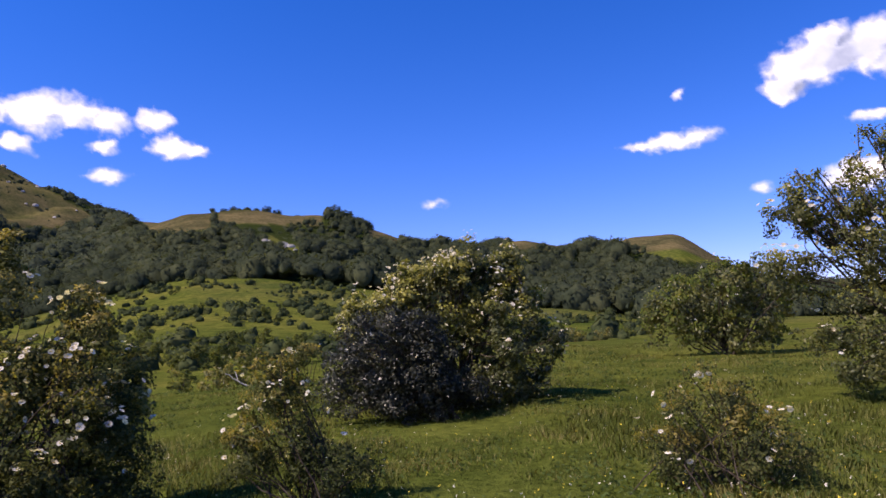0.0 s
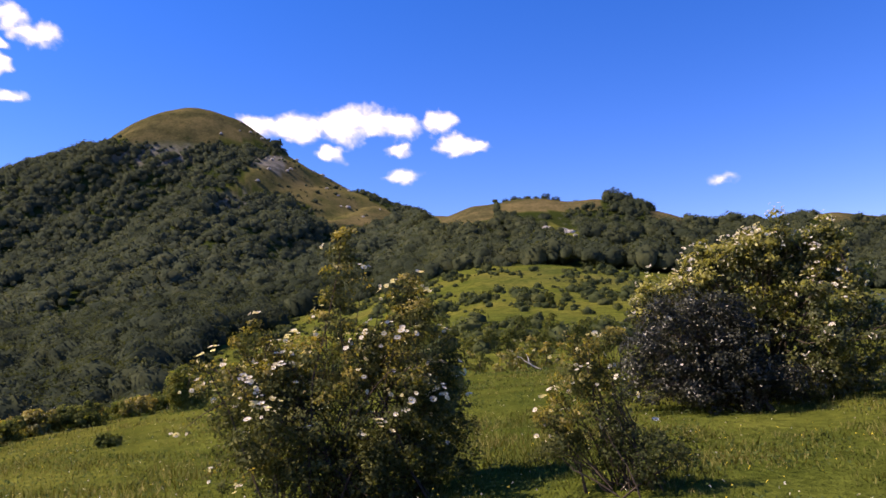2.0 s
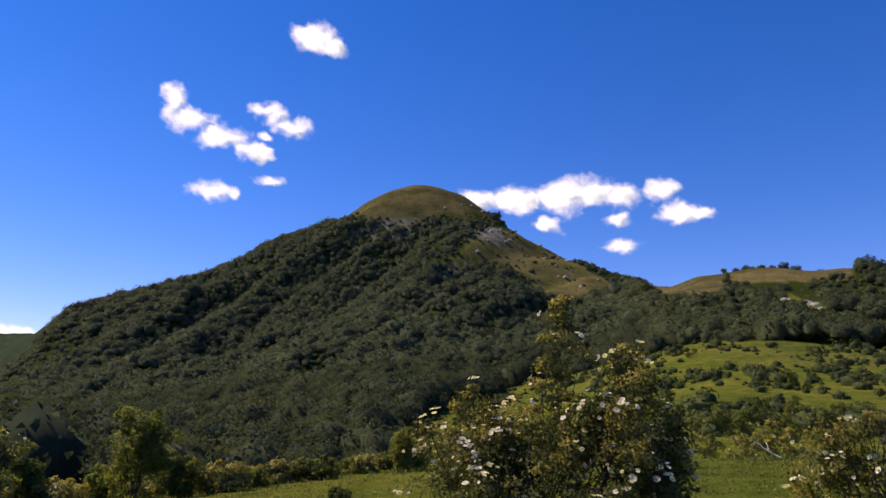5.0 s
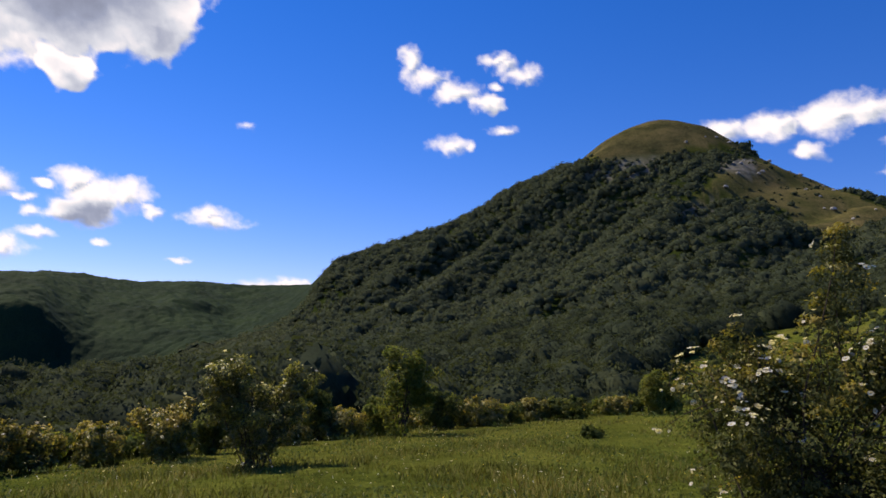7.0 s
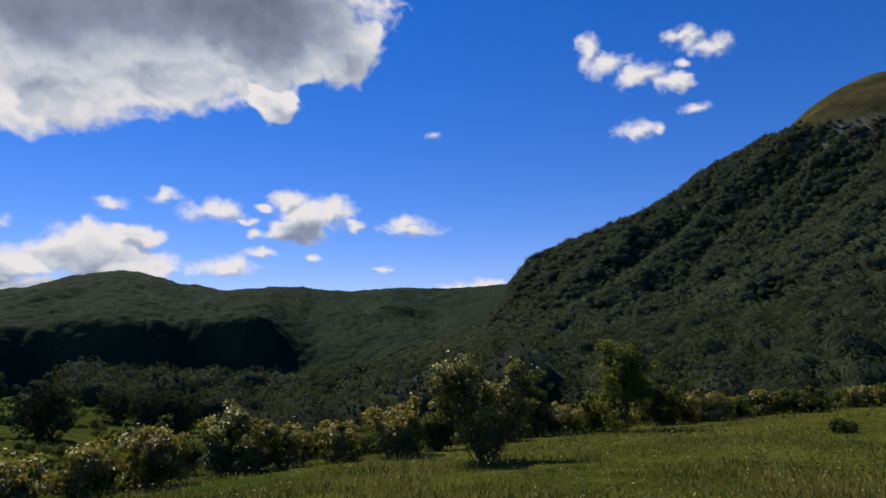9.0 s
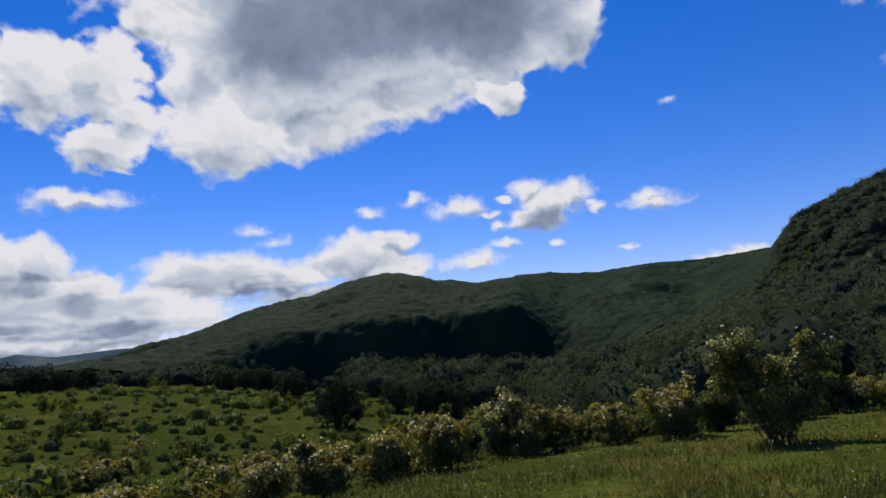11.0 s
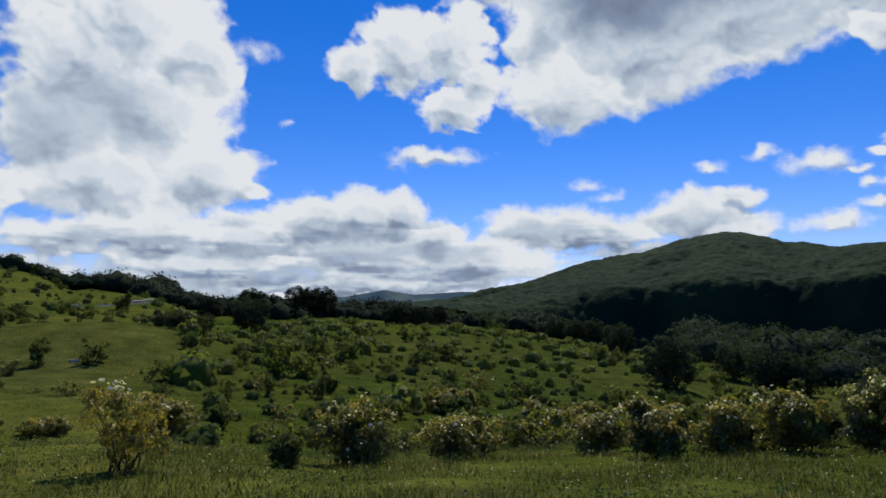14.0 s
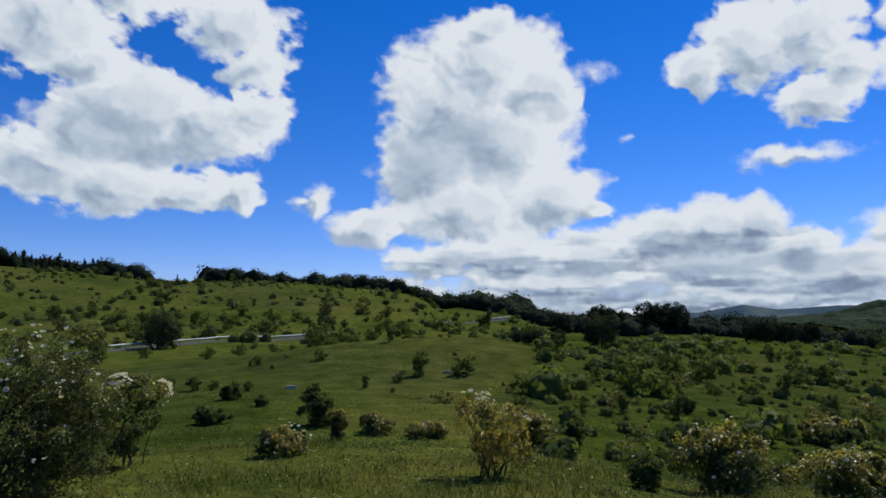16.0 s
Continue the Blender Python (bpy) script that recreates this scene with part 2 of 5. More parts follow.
# ---- ground ----
# Lines of the land round the viewpoint, from near to far: azimuth (degrees left of +y), distance, elevation seen from the eye.
NEAR = [(-60, 5, -12.01), (-20, 5, -12.14), (10, 5, -12.18), (20, 5, -14.04), (34.92, 5, -15.23), (59.7, 5, -14.93), (89.55, 5, -15.65), (132.62, 5, -15.98), (149.63, 5, -15.81), (182.63, 5, -15.25), (239.63, 5, -14.4)]
RIM = [(-60, 60, -0.51), (-33, 60, -0.63), (-18, 60, -0.74), (-8, 50, -0.74), (0, 30, -2.15), (6, 22, -3.17), (15, 20, -3.76), (28, 21, -4.01), (41.81, 19.5, -4.89), (49.76, 17.5, -5.96),
       (58.71, 15.6, -7.03), (69.54, 13.6, -8.13), (77.46, 11.8, -9.25), (85.51, 10.6, -9.95), (92.58, 9.6, -10.69), (99.62, 8.7, -11.45), (108.62, 7.8, -12.48), (132.62, 7.6, -12.98), (145.62, 9.0, -10.45),
       (159.63, 9.6, -9.58), (171.63, 9.2, -9.86), (182.63, 9.4, -9.65), (239.63, 20, -3.4)]
DIP = [(-60, 120, -0.31), (-33, 120, -0.43), (-18, 110, -0.64), (-8, 90, -1.04), (5, 52, -2.46), (25, 50, -3.42), (33.93, 75, -4.9), (44.79, 110, -6.02), (54.73, 130, -6.7), (74.47, 140, -7.53),
       (84.5, 110, -7.95), (94.61, 60, -8.76), (104.62, 45, -9.29), (117.62, 36, -9.8), (132.62, 28, -10.28), (145.62, 22, -10.15), (159.63, 22, -9.38), (182.63, 22, -9.35), (239.63, 60, -3.4)]
FOOT = [(-60, 230, 0.49), (-33, 230, 0.47), (-18, 230, 0.56), (-12, 230, 1.66), (-7, 230, 2.05), (5, 240, 3.94), (14, 250, 5.24), (20, 250, 5.26), (24, 255, 4.38), (28, 260, 3.19), (33.93, 265, 1.7),
        (39.84, 265, 1.05), (45.79, 275, 0.28), (54.73, 300, -1.3), (64.62, 330, -1.95), (74.47, 340, -2.83), (84.5, 330, -3.85), (94.61, 250, -4.56), (104.62, 150, -4.29), (117.62, 140, -2.7), (132.62, 140, -1.68),
        (141.62, 130, -1.8), (149.63, 120, -1.51), (159.63, 115, -1.38), (169.63, 110, -1.56), (177.63, 100, -1.95), (184.63, 100, -2.25), (239.63, 120, -1.4)]
SLOPE = [(-60, 480, 0.49), (-33, 480, 1.47), (-26, 480, 2.61), (-25, 480, 2.76), (-23, 480, 4.24), (-21, 480, 5.74), (-20, 480, 6.51), (-19, 480, 7.17), (-15.7, 489, 7.11), (-13, 497, 6.45), (-12, 500, 6.48), (-10.3, 500, 6.64), (-7, 500, 7.35), (-3.4, 500, 7.05), (-1.1, 500, 6.9), (0, 500, 6.79), (1.8, 500, 6.89), (3.6, 500, 7.97), (6, 500, 8.78), (7.3, 500, 9.24), (10, 500, 9.92), (12, 500, 9.71), (14, 500, 10.04), (15.9, 503, 10.16), (18.5, 508, 9.88), (20, 510, 9.99), (23, 520, 9.28), (26, 540, 8.08), (30, 560, 7.9), (36.89, 600, 9.12)]
# The step at azimuth 87 to 118 is shaped to imitate a cloud's shadow.
SLOPE += [(42.81, 620, 9.4), (49.76, 620, 7.84), (57.71, 600, 5.28), (64.62, 580, 2.85), (69.54, 580, 0.77), (74.47, 600, -1.03), (81.48, 850, -2.55), (87.52, 928, -3.7), (92, 915, -4.7), (97, 905, -5.3), (104, 902, -5.3), (110, 905, -4.7), (114, 905, -3.7), (118.62, 900, -2.1), (127.62, 300, -0.93), (131.62, 240, -0.9), (134, 236, -0.69), (135.5, 234, -0.65), (137.62, 230, -0.54), (141.62, 250, -0.48), (143.2, 260, -0.41), (145, 271, 0.58), (149.63, 300, 1.3), (150.8, 302, 0.98), (153, 307, 2.04), (154.63, 310, 2.36), (156, 312, 2.53), (161.63, 320, 3.02), (168.63, 320, 3.23), (172.63, 320, 3.14), (176.63, 330, 3.55), (182.63, 340, 4.05), (199.63, 340, 5.05), (239.63, 340, 2.6)]
RIDGE = [(-60, 900, -0.61), (0, 900, 3.35), (18, 850, 6.35), (22, 800, 8.17), (24, 800, 9.2), (25.3, 810, 9.54), (26.6, 820, 9.99), (30, 850, 11.41), (32.95, 870, 12.77), (35.61, 880, 14.5), (37, 895, 15.65), (38.3, 895, 16.45), (39, 895, 16.85), (41.2, 895, 17.5), (42.9, 895, 17.62), (44.8, 895, 17.15), (46.2, 895, 16.55), (47.2, 895, 16), (48.5, 895, 15), (48.97, 890, 14.5), (51.85, 880, 13.41), (54.5, 868.4, 12.45), (56.42, 860, 11.15), (58.5, 853.66, 9.92), (59.7, 850, 9.38), (64.13, 840, 7.71)]
# Upper edge of that step, set where the imitated shadow ends.
RIDGE += [(67, 833.37, 6.75), (68.46, 830, 6.26), (69.74, 830, 4.63), (70.73, 840, 2.41), (72.5, 900, 0.91), (76.46, 960, -0.15), (80, 1000, 0.3), (84, 1000, -0.2), (86.5, 1000, -0.6), (88.4, 1000, 0.3), (89.6, 1000, 1.5), (91.2, 1000, 2.0), (93.5, 1000, 1.75), (96.3, 1000, 1.3), (98.5, 1000, 1.5), (101.3, 1000, 1.75), (104.5, 1000, 1.5), (107, 1000, 1.1), (110.5, 1000, 0.95), (114, 1000, -0.05), (118, 1000, -0.2), (121.9, 1000, -0.35), (129.62, 700, -1.2), (144.62, 700, -0.67), (180, 700, 2.05), (182.63, 700, 2.25), (239.63, 700, 0.6)]
FAR = [(-60, 1800, 0.49), (39.84, 1800, 2.25), (59.7, 1800, 3.47), (70.53, 1800, 3.77), (73, 1800, 3.9), (75.45, 1800, 3.79), (79.47, 1800, 3.86), (83.5, 1800, 3.61), (84.4, 1800, 3.63), (87.02, 1800, 3.86), (89, 1800, 3.83), (90.56, 1800, 3.62), (92.99, 1800, 3.34), (95.82, 1800, 3.71)]
FAR += [(97.8, 1800, 4.25), (100.62, 1800, 4.83), (102, 1800, 4.64), (104.12, 1800, 4.27), (106.3, 1800, 3.53), (108.32, 1800, 2.9), (111.42, 1800, 2.81), (112.5, 1800, 2.51), (115, 1800, 1.77), (117.42, 1800, 0.89), (120.32, 1800, 0.32), (126.62, 1800, -0.29), (130, 1800, -0.22), (182.63, 1800, 0.25), (239.63, 1800, 0.6)]
LAST = [(-60, 4200, -0.11), (109.62, 4200, -0.06), (239.63, 4200, 0)]
BACKDROP = [(111.62, 0.08), (115.62, 0.66), (118.42, 0.96), (121.12, 1.01), (125.12, 0.77), (127.62, 1.17), (130.82, 0.61), (133.62, 0.63), (136.62, 0.36)]
AZ_STEP = 0.25
AZ_TABLE = np.arange(-60, 300, AZ_STEP)


def line_table(line, blur):
    a = np.array(line, float)
    r = np.interp(AZ_TABLE, a[:, 0], a[:, 1], period=360)
    e = np.interp(AZ_TABLE, a[:, 0], a[:, 2], period=360)
    k = np.exp(-0.5 * (np.arange(-12, 13) * AZ_STEP / blur) ** 2)
    k /= k.sum()
    soft = [np.convolve(np.concatenate([v[-12:], v, v[:12]]), k, "valid") for v in (r, e)]
    return soft[0], EYE + soft[0] * np.tan(np.radians(soft[1]))


LINES = [line_table(line, blur) for line, blur in ((NEAR, 2), (RIM, 1), (DIP, 2), (FOOT, 0.8), (SLOPE, 0.4), (RIDGE, 0.3), (FAR, 0.4), (LAST, 0.4))]
KNOT_R = np.stack([np.zeros_like(AZ_TABLE)] + [r for r, _ in LINES] + [np.full_like(AZ_TABLE, 4900)], 1)
KNOT_Z = np.stack([np.zeros_like(AZ_TABLE)] + [z for _, z in LINES] + [np.full_like(AZ_TABLE, -60)], 1)


def bare_height(x, y):
    """The land's height, monotone from line to line along each way out from the viewpoint."""
    x, y = np.atleast_1d(np.asarray(x, float)), np.atleast_1d(np.asarray(y, float))
    r = np.hypot(x, y)
    az = np.degrees(np.arctan2(-x, y))
    u = ((az + 60) % 360) / AZ_STEP
    i0 = np.floor(u).astype(int) % len(AZ_TABLE)
    f = (u - np.floor(u))[:, None]
    i1 = (i0 + 1) % len(AZ_TABLE)
    X = KNOT_R[i0] * (1 - f) + KNOT_R[i1] * f
    Z = KNOT_Z[i0] * (1 - f) + KNOT_Z[i1] * f
    h = np.diff(X, axis=1)
    d = np.diff(Z, axis=1) / h
    m = np.zeros_like(X)
    same = d[:, :-1] * d[:, 1:] > 0
    w1, w2 = 2 * h[:, 1:] + h[:, :-1], h[:, 1:] + 2 * h[:, :-1]
    with np.errstate(divide="ignore", invalid="ignore"):
        hm = (w1 + w2) / (w1 / d[:, :-1] + w2 / d[:, 1:])
    m[:, 1:-1] = np.where(same, hm, 0)
    m[:, 0], m[:, -1] = 0, d[:, -1]
    k = np.clip((r[:, None] >= X).sum(1) - 1, 0, X.shape[1] - 2)
    row = np.arange(len(r))
    t = np.clip((r - X[row, k]) / h[row, k], 0, 1)
    t2, t3 = t * t, t * t * t
    return ((2 * t3 - 3 * t2 + 1) * Z[row, k] + (t3 - 2 * t2 + t) * h[row, k] * m[row, k]
            + (-2 * t3 + 3 * t2) * Z[row, k + 1] + (t3 - t2) * h[row, k] * m[row, k + 1])


def line_at(k, az):
    """Distance of line k at these azimuths."""
    return np.interp(az, AZ_TABLE, LINES[k][0])


def height(x, y):
    x, y = np.atleast_1d(np.asarray(x, float)), np.atleast_1d(np.asarray(y, float))
    r = np.hypot(x, y)
    z = bare_height(x, y)
    azc = np.clip(np.degrees(np.arctan2(-x, y)), -60, 299)
    crest = np.clip(np.abs(r - line_at(4, azc)) / 110, 0.1, 1) * np.clip(np.abs(r - line_at(5, azc)) / 140, 0.1, 1) * np.clip(np.abs(r - line_at(6, azc)) / 200, 0.1, 1)
    z = z + 0.10 * (fbm(x * 0.5, y * 0.5, 3, 3) - 0.5) * np.clip(r / 4, 0, 1)
    z = z + np.clip((r - 20) / 100, 0, 1) * 1.6 * (fbm(x * 0.05, y * 0.05, 3, 5) - 0.5)
    z = z + np.clip((r - 250) / 300, 0, 1) * 12 * (fbm(x * 0.012, y * 0.012, 3, 9) - 0.5) * np.clip((2600 - r) / 800, 0.2, 1) * crest
    az = azc
    steep = np.clip((r - 330) / 200, 0, 1) * np.clip((line_at(5, az) * 0.97 - r) / 120, 0, 1) * np.clip((az - 22) / 6, 0, 1) * np.clip((76 - az) / 8, 0, 1)
    z = z + 30 * steep * (np.abs(fbm(az * 0.15 + r * 0.010, r * 0.0045, 3, 15) - 0.5) * 2 - 0.3)
    glen = np.clip((r - 120) / 70, 0, 1) * np.clip((430 - r) / 90, 0, 1) * np.clip((az - 33) / 8, 0, 1) * np.clip((108 - az) / 12, 0, 1)
    z = z + 8 * glen * (np.abs(fbm(x * 0.011, y * 0.011, 2, 19) - 0.5) * -3.2 + 0.55)
    across, out = radians(1) * (az - 148.4) * r, r - 57
    z = z + 2.5 * np.exp(-(across / np.where(across > 0, 13, 8)) ** 2 / 2 - (out / np.where(out < 0, 6, 14)) ** 2 / 2)
    return z


def at(az, r):
    x, y = polar(az, r)
    return float(x), float(y), float(height(x, y)[0])


def elevation(x, y, z):
    return np.degrees(np.arctan2(z - EYE, np.hypot(x, y)))


# Open grass on the mountain: the round summit and the strip that runs down its flank; dry hilltops beside it.
SUMMIT = [(49.4, 14.7), (47.7, 15.15), (45.8, 15.15), (43.8, 14.95), (40.8, 15.3), (37.9, 15.6), (36.4, 14.9), (36.4, 18.8), (49.8, 18.6)]
FLANK = [(35.5, 14.7), (36.7, 14.5), (38.2, 13.6), (39.3, 12.3), (41.0, 11.2), (38.4, 11.4), (36.5, 11.8), (35.1, 11.3), (33.5, 10.4), (32.9, 9.4), (31.2, 8.8), (28.9, 8.8), (26.4, 9.6), (28.0, 10.8), (31.1, 12.4), (33.9, 14.1)]
TOPS = [[(23.2, 9.3), (23.2, 10.4), (18.2, 10.4), (18.2, 8.9), (19.8, 8.3), (20.9, 8.2), (22.2, 8.6)], [(9.4, 9.37), (17.9, 9.65), (17.9, 10.65), (9.4, 10.62)], [(14.4, 7.94), (11.2, 6.92), (10.8, 7.42), (13.9, 8.64)], [(3.2, 7.64), (6, 8.03), (6, 9.03), (3.2, 9.04)],
        [(-10.5, 6.56), (-6, 6.85), (-6, 8.05), (-10.5, 7.86)], [(-23.5, 3.87), (-20, 5.06), (-14.5, 6.36), (-14.5, 7.66), (-23.5, 7.67)]]


def on_open_hill(az, el):
    hit = inside(SUMMIT, az, el) | inside(FLANK, az, el)
    for top in TOPS:
        hit |= inside(top, az, el)
    return hit


def wooded(x, y, z):
    """Where closed woodland stands."""
    r, az, el = np.hypot(x, y), np.degrees(np.arctan2(-x, y)), elevation(x, y, z)
    az = np.where(az < -90, az + 360, az)
    edge = 1 + 0.12 * (fbm(x * 0.02, y * 0.02, 3, 21) - 0.5)
    foot = line_at(3, az) * edge
    hill = (az > -45) & (az < 76) & (r > foot) & (r < 960)
    valley = (az > 36) & (az < 104) & (r > np.interp(az, [36, 46, 60, 80, 92, 104], [230, 130, 95, 95, 120, 150]) * edge) & (r <= foot * 1.3)
    clearing = fbm(x * 0.018, y * 0.018, 2, 33) > np.interp(az, [36, 50, 75, 104], [0.58, 0.72, 0.80, 0.66])
    valley &= ~clearing
    back = (az > 70) & (az < 126) & (r > np.where(az > 97, 870, line_at(3, az))) & (r < 1950)
    ridge = (az > 142) & (az < 200) & (r > line_at(4, az) * np.interp(az, [142, 155, 168, 175, 184], [0.90, 0.93, 0.96, 0.97, 0.90])) & (r < line_at(4, az) * 1.25)
    ridge &= ~((az > 169.6) & (az < 173.5))
    knoll = (az > 113) & (az <= 142) & (r > np.interp(az, [113, 122, 130, 136, 142], [225, 235, 195, 175, 215]) * (0.82 + 0.36 * fbm(x * 0.035, y * 0.035, 3, 23))) & (r < 330)
    return ((hill & ~on_open_hill(az, el)) | valley | back | ridge | knoll)


def build_ground():
    az = np.concatenate([np.arange(-45, 200, 0.36), np.arange(200, 315, 1.5)])
    r = np.concatenate([[0.0], np.geomspace(1.2, 200, 90), np.geomspace(205, 1100, 100), np.geomspace(1120, 2100, 40), np.geomspace(2200, 4900, 18)])
    A, R = np.meshgrid(az, r, indexing="ij")
    x, y = polar(A, R)
    x, y = x.ravel(), y.ravel()
    z = height(x, y)
    n, m = len(az), len(r)
    i, j = np.meshgrid(np.arange(n), np.arange(m - 1), indexing="ij")
    i, j = i.ravel(), j.ravel()
    i2 = (i + 1) % n
    faces = np.stack([i * m + j, i * m + j + 1, i2 * m + j + 1, i2 * m + j], 1)
    me = np_mesh("ground", np.stack([x, y, z], 1), faces)
    azf, el, rr = A.ravel(), elevation(x, y, z), R.ravel()
    hill = (rr > 380) & (rr < 1000) & (azf < 80)
    wood = wooded(x, y, z)
    dry = np.where(hill, on_open_hill(azf, el) * np.clip(np.where((azf > 36.5) & (el > 13.95), 0.6, np.where(azf > 25, 0.4, 0.65)) + 0.9 * fbm(x * 0.02, y * 0.02, 3, 43), 0, 1), 0)
    dry = np.maximum(dry, 0.32 * np.clip((fbm(x * 0.02, y * 0.02, 4, 41) - 0.52) * 5, 0, 1) * ((rr > 30) & (rr < 400)))
    crag = hill & (np.abs(el - np.interp(azf, [36, 40, 44, 48], [13.9, 14.65, 14.1, 14.05])) < 0.55) & (azf > 35.5) & (azf < 49)
    crag |= hill & inside([(41.6, 11.2), (38.2, 11.2), (38.2, 10.2), (41.6, 10.0)], azf, el) | hill & inside([(14.2, 7.9), (11.2, 7.0), (11.0, 7.4), (13.8, 8.4)], azf, el)
    put_attr(me, "dry", dry)
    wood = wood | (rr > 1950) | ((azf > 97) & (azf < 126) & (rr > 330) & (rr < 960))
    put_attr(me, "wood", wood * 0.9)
    put_attr(me, "dark_turf", np.clip((azf - 88) / 10, 0, 1) * np.clip((150 - azf) / 12, 0, 1) * np.clip((rr - 9) / 8, 0, 1) * (rr < 300) + 0.45 * (hill & (azf > 36.5) & (el > 13.85)))
    put_attr(me, "rock", crag * 0.8)
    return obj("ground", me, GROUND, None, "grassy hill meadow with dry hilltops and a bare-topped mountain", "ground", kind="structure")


build_ground()


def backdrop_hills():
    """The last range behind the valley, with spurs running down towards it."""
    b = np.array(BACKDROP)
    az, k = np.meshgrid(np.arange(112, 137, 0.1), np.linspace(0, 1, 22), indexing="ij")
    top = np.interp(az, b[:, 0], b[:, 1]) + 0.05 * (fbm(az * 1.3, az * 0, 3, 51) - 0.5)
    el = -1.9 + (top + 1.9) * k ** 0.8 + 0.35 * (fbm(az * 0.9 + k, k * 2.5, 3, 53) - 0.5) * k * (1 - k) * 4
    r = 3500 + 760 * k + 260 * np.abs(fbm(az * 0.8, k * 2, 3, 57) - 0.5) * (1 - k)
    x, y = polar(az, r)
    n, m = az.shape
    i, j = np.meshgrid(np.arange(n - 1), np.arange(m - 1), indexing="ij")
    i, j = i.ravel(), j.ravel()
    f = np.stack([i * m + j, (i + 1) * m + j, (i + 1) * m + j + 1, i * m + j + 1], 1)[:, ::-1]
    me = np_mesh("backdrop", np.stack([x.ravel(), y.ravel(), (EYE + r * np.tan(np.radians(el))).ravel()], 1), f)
    return obj("backdrop", me, HAZY_RANGE, None, "distant hills beyond the valley, painted blue-green for haze", "hills", kind="structure")


backdrop_hills()

# ---- clouds: a far backdrop on the sky, lobes as azimuth, elevation, half width, half height; then their grey bases ----
CLOUDS = {}
CLOUDS["long"] = ([(37.87, 16.6, 2.3, 1.2), (34.33, 16.59, 2.8, 1.3), (30.59, 16.88, 2.8, 1.5), (28.3, 17.09, 2.5, 1.3), (25.8, 16.78, 2.0, 1.0), (22.4, 17.07, 1.6, 1.0), (31.77, 14.65, 1.2, 0.6), (21.1, 15.26, 1.7, 0.9), (19.5, 15.16, 1.2, 0.5)], [])
CLOUDS["tuft_a"] = ([(26.2, 14.88, 1.3, 0.6)], [])
CLOUDS["tuft_b"] = ([(25.6, 12.88, 1.5, 0.6)], [])
CLOUDS["slim"] = ([(-19.2, 14.46, 3.4, 0.7), (-21.1, 14.66, 1.7, 0.7), (-16.8, 14.46, 1.3, 0.4)], [])
CLOUDS["corner"] = ([(-30.3, 18.77, 3.3, 1.6), (-33.5, 18.77, 2.9, 1.7), (-27.9, 17.37, 1.8, 0.9), (-30.8, 19.97, 1.5, 1.1)], [(-31.1, 18.77, 3.2, 0.7)])
CLOUDS["edge_a"] = ([(-32.9, 14.27, 1.5, 0.6)], [])
CLOUDS["edge_b"] = ([(-32.3, 10.27, 2.8, 1.2)], [])
CLOUDS["puff"] = ([(52.25, 28.82, 2.0, 1.4), (50.96, 28.33, 1.4, 1.0)], [])
CLOUDS["vee"] = ([(63.54, 22.66, 1.2, 1.5), (61.87, 21.46, 2.0, 1.2), (59.4, 20.37, 2.3, 1.1), (56.82, 19.58, 1.7, 0.7), (55.82, 20.79, 0.9, 0.4)], [])
CLOUDS["vee_arm"] = ([(56.12, 22.89, 1.9, 0.8), (53.74, 21.71, 1.9, 0.8), (54.93, 22.5, 1.4, 0.8)], [])
CLOUDS["bits"] = ([(59.6, 16.17, 1.6, 0.9), (57.81, 16.08, 0.5, 0.5)], [])
CLOUDS["bit"] = ([(55.23, 17.39, 1.4, 0.4)], [])
CLOUDS["hook"] = ([(88.43, 11.35, 1.7, 1.0), (87.12, 9.95, 2.4, 2.0), (84.9, 10.45, 2.2, 1.3), (82.99, 9.25, 1.0, 0.6), (89.14, 8.85, 1.5, 1.0), (90.56, 10.45, 0.9, 0.4)], [(87.62, 8.75, 1.8, 0.9)])
CLOUDS["cap"] = ([(78.47, 9.05, 2.9, 0.7), (78.87, 9.65, 1.5, 0.6)], [])
CLOUDS["crumb_a"] = ([(90.76, 6.95, 1.4, 0.5)], [])
CLOUDS["crumb_b"] = ([(86.31, 6.65, 0.7, 0.4)], [])
CLOUDS["crumb_c"] = ([(80.68, 5.75, 1.2, 0.3)], [])
CLOUDS["crumb_d"] = ([(91.16, 8.55, 0.8, 0.5)], [])
CLOUDS["crumb_e"] = ([(93.39, 10.36, 1.8, 1.1), (91.67, 9.56, 1.1, 0.4)], [])
CLOUDS["behind"] = ([(72.3, 4.31, 2.6, 0.5), (74.27, 3.97, 2.2, 0.4)], [])
CLOUDS["low_a"] = ([(93.59, 5.77, 2.9, 0.8), (92.48, 6.21, 1.3, 0.6)], [])
CLOUDS["low_b"] = ([(101.62, 10.32, 1.5, 0.5)], [])
CLOUDS["low_c"] = ([(97.92, 11.24, 1.4, 0.6)], [])
CLOUDS["great"] = ([(112.2, 17.2, 5.9, 3.1), (106.6, 20.2, 8.0, 4.4), (98.9, 21.5, 8.6, 3.9), (110.4, 24.0, 7.0, 5.0), (90.6, 19.0, 2.1, 1.5), (91.6, 23.6, 7.1, 3.4), (85.5, 23.5, 4.1, 2.5), (101.1, 29.0, 21.1, 5.6), (114.1, 22.1, 3.2, 3.8)], [(106.6, 24.5, 7.2, 3.6), (100.7, 25.8, 10.6, 3.7), (91.0, 25.3, 7.6, 3.1)])
